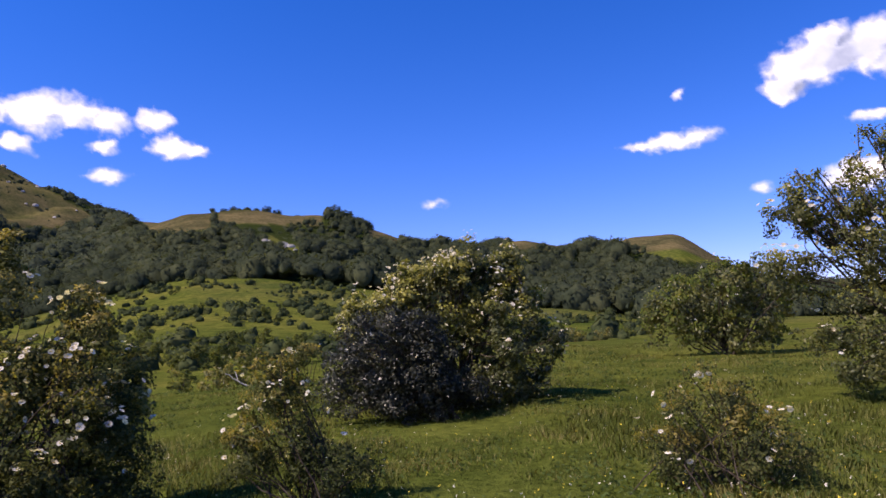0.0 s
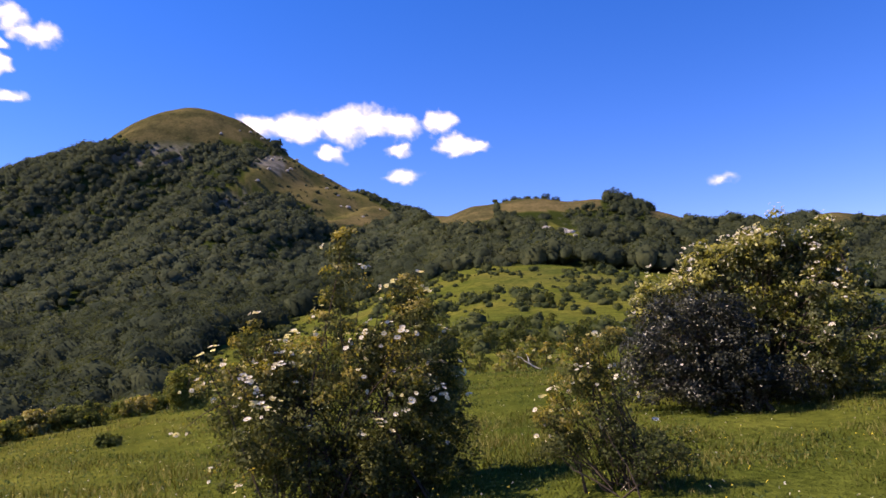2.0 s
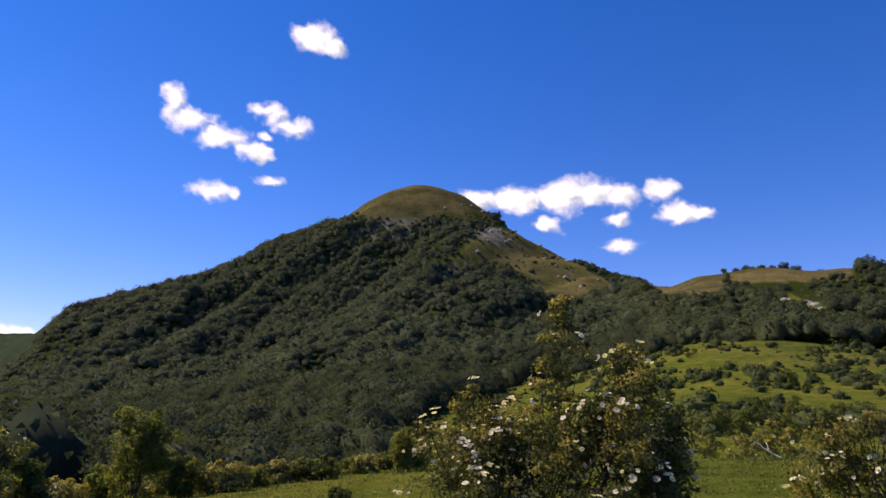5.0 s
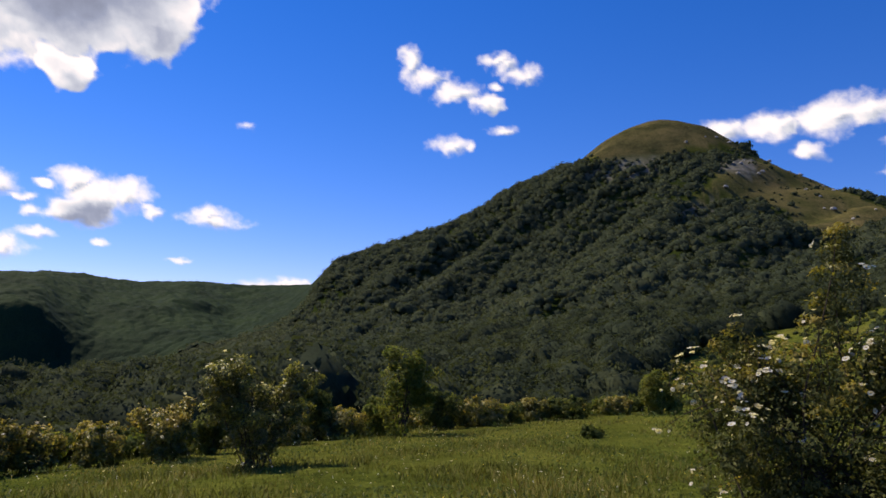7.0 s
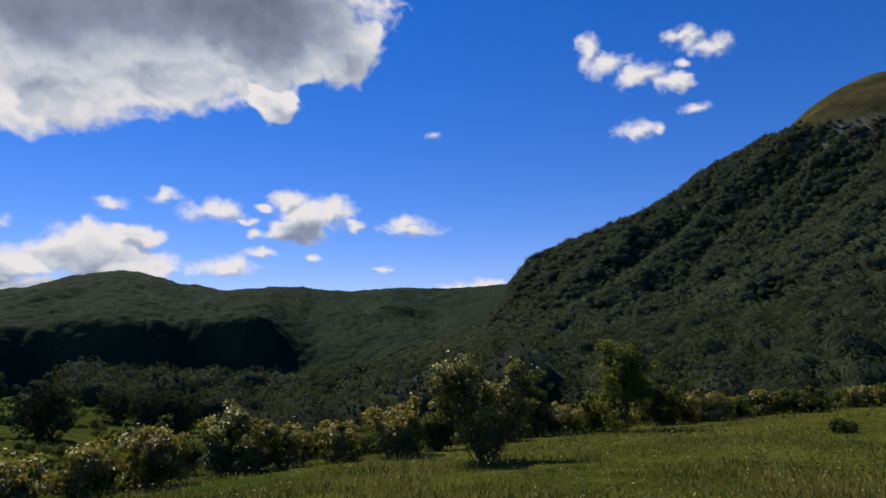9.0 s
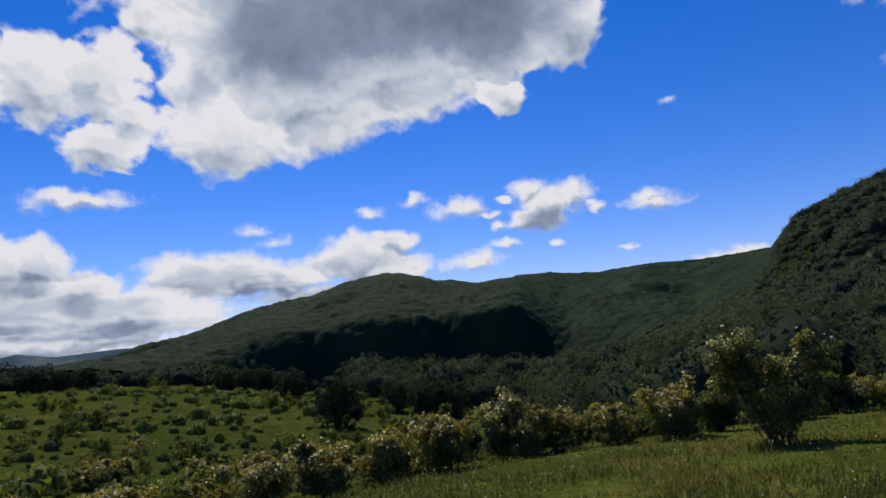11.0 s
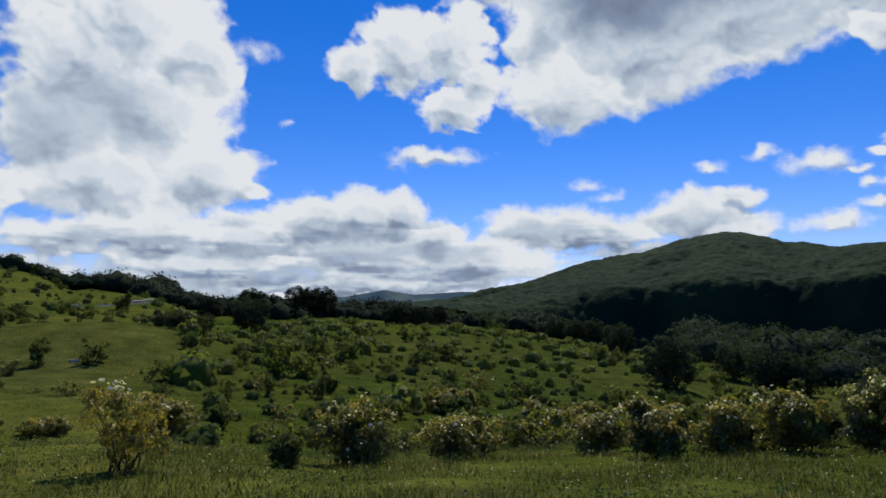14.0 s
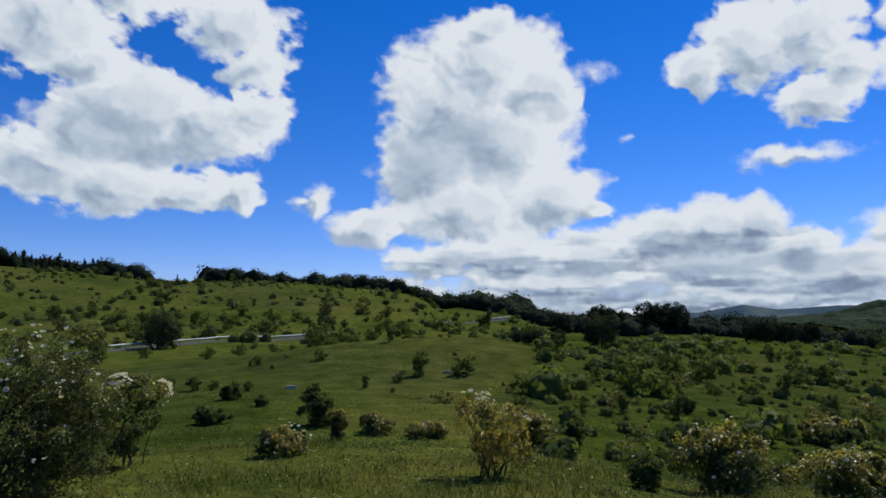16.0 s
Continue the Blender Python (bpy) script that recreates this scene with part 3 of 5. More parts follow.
CLOUDS["west"] = ([(129.9, 18.8, 2.7, 1.9), (126.0, 20.5, 4.3, 3.0), (122.0, 21.0, 3.5, 3.3), (121.8, 16.0, 3.5, 2.1), (118.2, 25.2, 2.7, 1.8), (120.0, 18.1, 2.1, 2.5)], [])
CLOUDS["strip"] = ([(123.22, 12.09, 4.0, 0.8), (124.82, 12.42, 2.0, 0.6)], [])
CLOUDS["bank_a"] = ([(129.7, 7.2, 3.6, 2.1), (126.4, 7.3, 2.6, 1.9), (133.1, 7.1, 3.0, 1.8), (123.6, 5.3, 3.1, 1.5), (129.2, 4.0, 7.8, 2.0), (120.4, 3.6, 6.5, 1.7), (127.0, 2.1, 12.1, 1.2)], [(130.0, 5.4, 4.2, 1.0), (123.2, 4.2, 4.7, 0.7)])
CLOUDS["bank_b"] = ([(116.2, 6.2, 3.4, 1.7), (111.8, 5.8, 4.9, 1.7), (108.6, 5.3, 3.6, 1.4), (103.1, 6.8, 3.5, 1.9), (99.8, 7.9, 1.6, 1.0), (100.8, 5.6, 3.7, 1.4), (106.8, 3.9, 7.3, 1.1)], [(115.8, 5.8, 3.9, 0.8), (103.1, 6.3, 2.8, 0.6)])
CLOUDS["bank_d"] = ([(128.6, 6.5, 4.3, 2.6), (133.1, 5.8, 5.3, 2.5), (139.0, 5.4, 5.5, 2.1), (145.5, 5.1, 6.0, 2.1), (152.0, 4.9, 4.1, 1.5), (124.1, 4.9, 3.2, 1.7), (140.0, 2.9, 15.7, 2.1), (124.6, 2.8, 13.3, 1.9), (131.0, 1.5, 17.0, 1.1)], [(127.5, 4.7, 4.6, 1.0), (137.2, 4.2, 5.5, 0.7)])
CLOUDS["tower"] = ([(147.0, 20.8, 6.2, 3.9), (149.9, 18.2, 5.2, 4.4), (151.4, 12.8, 4.2, 4.1), (145.3, 14.6, 5.2, 5.0), (141.6, 10.3, 4.4, 2.5), (149.1, 9.1, 7.4, 2.8), (157.0, 7.8, 3.1, 1.7), (142.3, 18.5, 2.9, 2.4), (146.0, 23.6, 2.7, 1.5), (138.4, 9.3, 1.4, 1.3)], [(151.9, 12.8, 3.0, 2.3), (149.5, 14.6, 3.8, 2.7)])
CLOUDS["tower_bit"] = ([(160.93, 9.72, 0.9, 1.2)], [])
CLOUDS["left_mass"] = ([(167.9, 23.0, 4.9, 2.4), (165.8, 20.0, 2.5, 1.8), (174.7, 16.2, 5.4, 3.5), (169.0, 15.6, 5.2, 2.9), (165.7, 16.7, 2.3, 2.1), (178.2, 14.2, 4.0, 3.1), (176.0, 10.5, 4.2, 2.4), (171.6, 10.2, 4.5, 1.7), (167.3, 10.0, 2.4, 1.8), (180.1, 11.3, 4.8, 3.0), (181.0, 21.4, 4.6, 3.6), (175.8, 24.2, 4.6, 1.6), (178.0, 19.0, 3.0, 1.6)], [(174.7, 13.2, 5.4, 1.2), (176.8, 15.1, 3.1, 1.5)])
CLOUDS["left_bit"] = ([(161.23, 9.82, 1.4, 1.3), (162.53, 9.52, 1.3, 0.5)], [])
for k, (az, el, w, h) in enumerate([(0.2, 11.1, 1.2, 0.45), (-20.0, 17.9, 0.5, 0.5), (-25.5, 10.3, 0.8, 0.5), (76.6, 16.6, 0.7, 0.35), (138.2, 19.8, 1.8, 0.8), (135.6, 14.5, 0.7, 0.5), (139.0, 16.6, 0.6, 0.5), (111.0, 9.6, 1.6, 0.5), (109.4, 8.6, 1.4, 0.5), (95.4, 10.2, 1.6, 0.9), (126.7, 11.6, 0.9, 0.7)]):
    CLOUDS["wisp_%d" % k] = ([(az, el, w, h)], [])


def cloud_material():
    """Vapour: its thickness, frayed by fine noise, sets how much sky shows through; its own light and shade come from the mesh."""
    mat, nt, n, l = nodes_of("cloud_vapour")
    dens, lit = n.new("ShaderNodeAttribute"), n.new("ShaderNodeAttribute")
    dens.attribute_name, lit.attribute_name = "dens", "lit"
    geo = n.new("ShaderNodeNewGeometry")
    fine = add_noise(nt, 0.011, 7.0, 0.60, geo.outputs["Position"])
    a = n.new("ShaderNodeMath")
    a.operation = "MULTIPLY_ADD"
    l.new(fine.outputs["Fac"], a.inputs[0])
    a.inputs[1].default_value = 0.74
    l.new(dens.outputs["Fac"], a.inputs[2])
    alpha = n.new("ShaderNodeMapRange")
    alpha.interpolation_type = "SMOOTHSTEP"
    l.new(a.outputs[0], alpha.inputs["Value"])
    alpha.inputs["From Min"].default_value, alpha.inputs["From Max"].default_value = 0.22, 0.98
    b = n.new("ShaderNodeMath")
    b.operation = "MULTIPLY_ADD"
    l.new(fine.outputs["Fac"], b.inputs[0])
    b.inputs[1].default_value = 0.20
    l.new(lit.outputs["Fac"], b.inputs[2])
    ramp = add_ramp(nt, b.outputs[0], [(0.10, (0.135, 0.155, 0.225)), (0.42, (0.30, 0.35, 0.49)), (0.68, (0.60, 0.65, 0.76)), (0.95, (0.96, 0.93, 0.97))])
    # The clouds glow by themselves; their sun and shade are painted through lit.
    em = n.new("ShaderNodeEmission")
    l.new(ramp.outputs["Color"], em.inputs["Color"])
    em.inputs["Strength"].default_value = 1.27
    tr = n.new("ShaderNodeBsdfTransparent")
    mx = n.new("ShaderNodeMixShader")
    l.new(alpha.outputs["Result"], mx.inputs[0])
    l.new(tr.outputs[0], mx.inputs[1])
    l.new(em.outputs[0], mx.inputs[2])
    out = n.new("ShaderNodeOutputMaterial")
    l.new(mx.outputs[0], out.inputs[0])
    return mat


CLOUD = cloud_material()


def lobes(a, e, which):
    d = np.full(a.shape, -1.0)
    for az, el, w, h in which:
        q = np.sqrt(((a - az) / w) ** 2 + ((e - el) / h) ** 2)
        d = np.maximum(d, 1 - q) + 0.10 * np.clip(1.15 - q, 0, 1)
    return d


def ease(v, lo, hi):
    t = np.clip((v - lo) / (hi - lo), 0, 1)
    return t * t * (3 - 2 * t)


def billow(a, e, seed):
    """Rounded heads with narrow creases between them, from 0 to 1."""
    return 1 - np.abs(2 * fbm(a, e, 3, seed, 0.5) - 1) ** 0.8


def build_cloud(name, k, tops, bases):
    step = 0.17
    bank, heavy, wisp = name.startswith("bank"), name == "great", name.startswith("wisp")
    lo_a, hi_a = min(t[0] - t[2] for t in tops) - 2, max(t[0] + t[2] for t in tops) + 2
    lo_e, hi_e = max(min(t[1] - t[3] for t in tops) - 1.5, -2.5), max(t[1] + t[3] for t in tops) + 1.5
    A, E = np.meshgrid(np.arange(lo_a, hi_a, step), np.arange(lo_e, hi_e, step), indexing="ij")
    size = float(np.clip(np.mean([t[3] for t in tops]), 0.4, 3.0))
    f = 1.0 / (0.5 + 0.5 * size)
    wa = A + (0.5 + 0.45 * size) * (fbm(A * 0.55 * f, E * 0.8 * f + k, 4, 81, 0.55) - 0.5) * 2
    we = E + (0.35 + 0.32 * size) * (fbm(A * 0.6 * f + 7, E * 0.8 * f + k, 4, 91, 0.55) - 0.5) * 2

    def body(a, e):
        return lobes(a, e, tops) + 0.34 * (billow(a * 0.55 * f + 50, e * 0.8 * f + k, 61) - 0.6) + 0.16 * (billow(a * 1.5 * f, e * 2.0 * f + k, 71) - 0.6)

    here = body(wa, we)
    d = np.clip(here * float(np.clip(size, 0.8, 2.6)) * 0.85 + (0.14 if size > 1.25 else -0.06), -0.6, 1.0)
    if name in ("west", "left_mass", "vee", "vee_arm"):
        d = d - (0.16 if name.startswith("vee") else 0.45) * ease(fbm(A * 0.45 + 0.5 * E, E * 0.9 - 0.4 * A, 4, 67, 0.6), 0.46, 0.70)
    if wisp:
        d = d * 0.6 - 0.02
    way = np.hypot(SUN_AZ - A, SUN_EL - E) + 1e-6
    sx, sy = (SUN_AZ - A) / way, (SUN_EL - E) / way
    near, wide = 0.35 + 0.12 * size, 0.5 + 0.5 * size
    relief = 0.55 * (here - body(wa + near * sx, we + near * sy)) + 0.26 * np.clip(here - body(wa + wide * sx, we + wide * sy), -1, 1)
    lit = 0.90 - (0.24 if size > 1.25 else 0.12) * ease(here, 0.25, 0.95) + np.clip(1.25 * relief, -0.42, 0.10)
    # Dims the whole corner cloud in its painted light.
    if name == "corner":
        lit = lit - 0.16
    if bank:
        streak = ease(fbm(A * 0.20 + 3, E * 1.25, 4, 95, 0.55), 0.42, 0.66) * ease(hi_e - 1.5 - E, 1.2, 3.2)
        lit = lit - 0.30 * streak
        d = d - 0.62 * streak * ease(hi_e - 1.5 - E, 2.5, 5.5)
    # Paints the shade of the cloud bases as grey.
    if bases:
        grey = np.zeros_like(A)
        for az, el, w, h in bases:
            grey = np.maximum(grey, np.exp(-0.8 * (((wa - az) / w) ** 2 + ((we - el) / h) ** 2) ** 1.6))
        low = 0.14 + 0.30 * (fbm(A * 0.22, E * 0.4, 3, 99) - 0.45) if heavy else (0.36 if name == "hook" else 0.52) + 0.4 * np.clip(relief, -0.3, 0.2)
        lit = lit * (1 - grey) + grey * low
        d = np.minimum(d + 0.6 * grey, 1.1)
    n, m = A.shape
    i, j = np.meshgrid(np.arange(n - 1), np.arange(m - 1), indexing="ij")
    i, j = i.ravel(), j.ravel()
    faces = np.stack([i * m + j, (i + 1) * m + j, (i + 1) * m + j + 1, i * m + j + 1], 1)
    keep = (d.ravel()[faces] > -0.36).any(1)
    faces = faces[keep]
    used, inv = np.unique(faces, return_inverse=True)
    R = 4700 + 4 * k
    ca = np.radians(A.ravel()[used])
    ce = np.radians(E.ravel()[used])
    verts = np.stack([-np.sin(ca) * np.cos(ce) * R, np.cos(ca) * np.cos(ce) * R, np.sin(ce) * R + EYE], 1)
    me = np_mesh("cloud", verts, inv.reshape(-1, 4))
    put_attr(me, "dens", d.ravel()[used])
    put_attr(me, "lit", lit.ravel()[used])
    label = "large white cumulus cloud with a grey base" if bases else "thin torn wisp of white cloud" if wisp else "small white fair-weather cloud in blue sky"
    ob = obj("cloud", me, CLOUD, None, label, "cloud", "clouds in the sky", "structure")
    ob.visible_shadow = False
    return ob


for k, (name, (tops, bases)) in enumerate(CLOUDS.items()):
    build_cloud(name, k, tops, bases)

# ---- woods ----
def ico(levels):
    bm = bmesh.new()
    bmesh.ops.create_icosphere(bm, subdivisions=levels, radius=1.0)
    v = np.array([p.co[:] for p in bm.verts])
    f = np.array([[q.index for q in p.verts] for p in bm.faces])
    bm.free()
    return v, f


def leafy_crowns(name, xyz, width, tall, material, label, seed, cards=58, puff=0.20, flat=0.12, leaf=0.21, lean=0.0):
    """Woodland crowns: a knobbly solid core under many ragged leaf sprays."""
    rng = np.random.default_rng(seed)
    core, f = ico(1)
    n, nv = len(xyz), len(core)
    size = np.stack([width, width, tall], 1)[:, None, :]
    waves, phase = rng.normal(size=(n, 5, 3)) * 3.4, rng.uniform(0, 6.283, (n, 5))

    def knobs(d):
        """Height of the crown's knobs in a direction, and its slope."""
        q = np.einsum("nvi,nki->nvk", d, waves) + phase[:, None]
        g = 0.062 * np.einsum("nvk,nki->nvi", np.cos(q), waves)
        return 1 + 0.062 * np.sin(q).sum(2, keepdims=True), g - (g * d).sum(2, keepdims=True) * d

    slope = (ground_normal(xyz[:, 0], xyz[:, 1]) * lean + [0, 0, flat])[:, None]
    dirs = np.repeat(core[None], n, 0)
    high, g = knobs(dirs)
    k = dirs * size * (high * 0.82 + rng.uniform(-0.03, 0.03, (n, nv, 1))) + xyz[:, None, :]
    d = unit_rows(rng.normal(size=(n, cards, 3)) + [0, 0, 0.35])
    d[:, :, 2] = np.where(d[:, :, 2] < -0.3, -d[:, :, 2], d[:, :, 2])
    lift, gd = knobs(d)
    c = xyz[:, None, :] + d * size * lift * rng.uniform(0.80, 1.02, (n, cards, 1))
    normal = unit_rows(d + rng.normal(size=d.shape) * 0.42)
    a = unit_rows(np.cross(normal, rng.normal(size=d.shape)))
    b = np.cross(normal, a)
    s = (leaf * width)[:, None, None] * rng.uniform(0.55, 1.15, (n, cards, 1))
    t = np.stack([c + a * s, c + (-0.5 * a + 0.8 * b) * s, c + (-0.6 * a - 0.75 * b) * s], 2).reshape(-1, 3)
    soft = unit_rows(d * lift - gd + slope + rng.normal(size=d.shape) * puff)
    shade = np.concatenate([unit_rows(dirs * high - g + slope).reshape(-1, 3), np.repeat(soft.reshape(-1, 3), 3, 0)])
    verts = np.concatenate([k.reshape(-1, 3), t])
    faces = np.concatenate([(f[None] + (np.arange(n) * nv)[:, None, None]).reshape(-1, 3), n * nv + np.arange(len(t)).reshape(-1, 3)])
    return obj(name, np_mesh(name, verts, faces, normals=shade), material, None, label, "woodland", kind="stuff")


def ground_normal(x, y, e=14.0):
    """The lie of the land, for the broad shading of a canopy."""
    gx = (height(x + e, y) - height(x - e, y)) / (2 * e)
    gy = (height(x, y + e) - height(x, y - e)) / (2 * e)
    return unit_rows(np.stack([-gx, -gy, np.ones_like(gx)], 1))


def unit_rows(v):
    return v / (np.linalg.norm(v, axis=-1, keepdims=True) + 1e-9)


def wood_points(az0, az1, r0, r1, step, seed):
    """A jittered grid of tree places inside a sector, kept where woodland grows."""
    rng = np.random.default_rng(seed)
    g = np.arange(-r1, r1, step)
    X, Y = np.meshgrid(g, g)
    x, y = (X + rng.uniform(-0.45, 0.45, X.shape) * step).ravel(), (Y + rng.uniform(-0.45, 0.45, Y.shape) * step).ravel()
    r, az = np.hypot(x, y), np.degrees(np.arctan2(-x, y))
    az = np.where(az < -90, az + 360, az)
    keep = (r > r0) & (r < r1) & (az > az0) & (az < az1)
    x, y = x[keep], y[keep]
    z = height(x, y)
    keep = wooded(x, y, z)
    return np.stack([x[keep], y[keep], z[keep]], 1)


def woodland(name, az0, az1, r0, r1, step, size, label, seed, lift=0.35, cards=36, leaf=0.17, lean=0.35, material=FOREST, front=0.0):
    p = wood_points(az0, az1, r0, r1, step, seed)
    rng = np.random.default_rng(seed + 1)
    w = size * np.clip(np.exp(rng.normal(-0.08, 0.30, len(p))), 0.5, 1.7)
    w = w * (0.65 + 0.7 * fbm(p[:, 0] * 0.03, p[:, 1] * 0.03, 2, 45))
    el, paz = elevation(p[:, 0], p[:, 1], p[:, 2]), np.degrees(np.arctan2(-p[:, 0], p[:, 1]))
    edge = on_open_hill(paz + 1.0, el) | on_open_hill(paz - 1.0, el) | on_open_hill(paz, el + 0.5) | on_open_hill(paz, el - 0.5)
    w = np.where(edge, 0.6 * w, w)
    t = w * rng.uniform(0.65, 1.0, len(p))
    r, az = np.hypot(p[:, 0], p[:, 1]), np.clip(np.degrees(np.arctan2(-p[:, 0], p[:, 1])), -60, 299)
    calm = np.clip(np.abs(r - line_at(4, az)) / 60, 0.15, 1) * np.clip(np.abs(r - line_at(5, az)) / 60, 0.15, 1)
    p[:, 2] += 9.5 * (fbm(p[:, 0] * 0.042, p[:, 1] * 0.042, 2, 47) - 0.45) * calm
    if front:
        rim = np.clip(1.3 - r / (line_at(3, az) * 0.96), 0, 0.3) / 0.3 * np.clip((84 - az) / 10, 0, 1)
        w, t, p[:, 2] = w * (1 + 0.3 * front * rim), t * (1 + 0.6 * front * rim), p[:, 2] + 0.8 * front * rim
    p[:, 2] += t * lift
    return leafy_crowns(name, p, w, t, material, label, seed, cards, puff=0.20, leaf=leaf, lean=lean)


woodland("hillside_woodland", -45, 24, 220, 560, 5.0, 3.6, "dark green broadleaf woodland covering the low hill", 101, cards=130, leaf=0.12, lean=0.3, material=OAK_FOREST, front=0.8)
woodland("mountain_woodland", 24, 76, 380, 960, 5.5, 4.5, "dark green broadleaf woodland on the mountain's steep flank", 102, cards=60, lean=0.5)
woodland("valley_woodland", 24, 106, 85, 380, 5.3, 4.1, "dense dark green woodland in the valley below the meadow", 103, cards=330, leaf=0.075, lean=0.15, material=OAK_FOREST, front=0.5)
woodland("deep_valley_woodland", 72, 124, 250, 480, 5.4, 4.0, "dark woodland filling the deep valley", 107, cards=170, leaf=0.095, lean=0.15, material=OAK_FOREST)
woodland("far_valley_woodland", 72, 97, 480, 900, 6.2, 4.8, "dark woodland climbing the far side of the valley", 108, cards=44, leaf=0.17, lean=0.8)
woodland("ridge_woodland", 142, 200, 150, 460, 3.3, 3.3, "dark wood along the top of the pasture", 105, lift=0.55, cards=130, leaf=0.10, lean=0.1, material=DARK_WOOD)
woodland("knoll_woodland", 113, 142, 150, 340, 4.2, 3.1, "dark trees crowding the low knoll", 106, cards=120, leaf=0.11, lean=0.1, material=DARK_WOOD)


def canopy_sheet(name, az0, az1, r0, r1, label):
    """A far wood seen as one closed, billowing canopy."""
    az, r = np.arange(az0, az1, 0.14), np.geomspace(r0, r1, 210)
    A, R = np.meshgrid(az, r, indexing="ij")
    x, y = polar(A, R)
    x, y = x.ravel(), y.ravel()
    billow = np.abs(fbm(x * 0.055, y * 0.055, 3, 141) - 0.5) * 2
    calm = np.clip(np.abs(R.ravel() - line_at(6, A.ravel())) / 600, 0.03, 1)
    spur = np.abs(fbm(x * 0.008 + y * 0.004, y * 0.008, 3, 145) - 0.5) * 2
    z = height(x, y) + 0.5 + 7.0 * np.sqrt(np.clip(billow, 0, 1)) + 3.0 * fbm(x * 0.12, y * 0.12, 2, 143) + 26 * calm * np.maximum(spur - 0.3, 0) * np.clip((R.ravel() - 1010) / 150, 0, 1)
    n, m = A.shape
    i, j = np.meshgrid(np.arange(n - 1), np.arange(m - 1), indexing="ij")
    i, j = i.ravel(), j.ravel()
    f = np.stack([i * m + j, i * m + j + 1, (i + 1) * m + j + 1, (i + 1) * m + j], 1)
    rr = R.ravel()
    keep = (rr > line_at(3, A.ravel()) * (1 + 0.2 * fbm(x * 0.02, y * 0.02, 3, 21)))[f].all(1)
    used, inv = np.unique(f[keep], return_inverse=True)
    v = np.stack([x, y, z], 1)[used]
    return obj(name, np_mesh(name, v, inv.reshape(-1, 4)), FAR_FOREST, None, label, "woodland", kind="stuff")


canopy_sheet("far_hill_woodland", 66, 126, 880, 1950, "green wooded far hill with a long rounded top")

# ---- plants ----
def tubes(paths, sides=5):
    """Tapered stems; each path is an array of x, y, z, radius."""
    V, F, base = [], [], 0
    ring = np.arange(sides) * 2 * np.pi / sides
    for p in paths:
        k = len(p)
        t = np.gradient(p[:, :3], axis=0)
        t /= np.linalg.norm(t, axis=1, keepdims=True) + 1e-9
        u = np.cross(t, [0.31, 0.95, 0.05])
        u /= np.linalg.norm(u, axis=1, keepdims=True) + 1e-9
        w = np.cross(t, u)
        V.append((p[:, None, :3] + p[:, None, 3:4] * (np.cos(ring)[None, :, None] * u[:, None] + np.sin(ring)[None, :, None] * w[:, None])).reshape(-1, 3))
        i, j = np.meshgrid(np.arange(k - 1), np.arange(sides), indexing="ij")
        i, j = i.ravel(), j.ravel()
        j2 = (j + 1) % sides
        F.append(base + np.stack([i * sides + j, i * sides + j2, (i + 1) * sides + j2, (i + 1) * sides + j], 1))
        base += k * sides
    return np.concatenate(V), np.concatenate(F)


def unit(v):
    return v / (np.linalg.norm(v, axis=-1, keepdims=True) + 1e-9)


def leaf_quads(rng, c, size, way=None, loose=0.5):
    """A bent, pointed leaf at each place; way: the side that its face turns to."""
    n = len(c)
    face = rng.normal(size=(n, 3)) if way is None else way + rng.normal(size=(n, 3)) * loose
    face = unit(face)
    a = unit(np.cross(face, rng.normal(size=(n, 3))))
    b = np.cross(face, a)
    L = (size * rng.uniform(0.65, 1.3, n))[:, None]
    v = np.stack([c, c + a * L * 0.45 - b * L * 0.30, c + a * L - face * L * 0.16, c + a * L * 0.45 + b * L * 0.30], 1).reshape(-1, 3)
    return v, np.arange(4 * n).reshape(n, 4)


def leaf_mesh(rng, name, c, size, way, out, noise):
    """Leaves of a shrub; each spray of them is shaded as a rounded tuft."""
    v, f = leaf_quads(rng, c, size, way)
    soft = unit(out + rng.normal(size=out.shape) * noise)
    return np_mesh(name, v, f, normals=np.repeat(soft, 4, 0))


def ragged(lumps, seed, n, small=0.07, large=0.2):
    """Adds small tufts and shoots on the upper outside of the big lumps."""
    rng = np.random.default_rng(seed)
    big = sorted(lumps, key=lambda q: -q[3] * q[5])[:6]
    out = list(lumps)
    for _ in range(n):
        x, y, z, a, b, c = big[int(rng.integers(len(big)))]
        d = unit(rng.normal(size=3) * [1, 1, 0.7] + [0, 0, 0.45])
        s = rng.uniform(small, large)
        k = rng.uniform(0.92, 1.12)
        out.append((x + d[0] * a * k, y + d[1] * b * k, max(z + d[2] * c * k, s), s, s, s * rng.uniform(0.8, 2.0)))
    return out


def lump_clusters(rng, lumps, count, core=0.86, spread=0.17):
    """Places of leaf clusters, most of them near the surface of the lumps."""
    L = np.array(lumps, float)
    wt = (L[:, 3] * L[:, 4] * L[:, 5]) ** 0.62
    pick = rng.choice(len(L), count, p=wt / wt.sum())
    d = unit(rng.normal(size=(count, 3)))
    rho = np.clip(rng.normal(core, spread, count), 0.1, 1.25)[:, None]
    p = L[pick, :3] + d * L[pick, 3:6] * rho
    ok = p[:, 2] > 0.03
    return p[ok], rho[ok, 0], d[ok], L[pick[ok], 3:6].min(1)


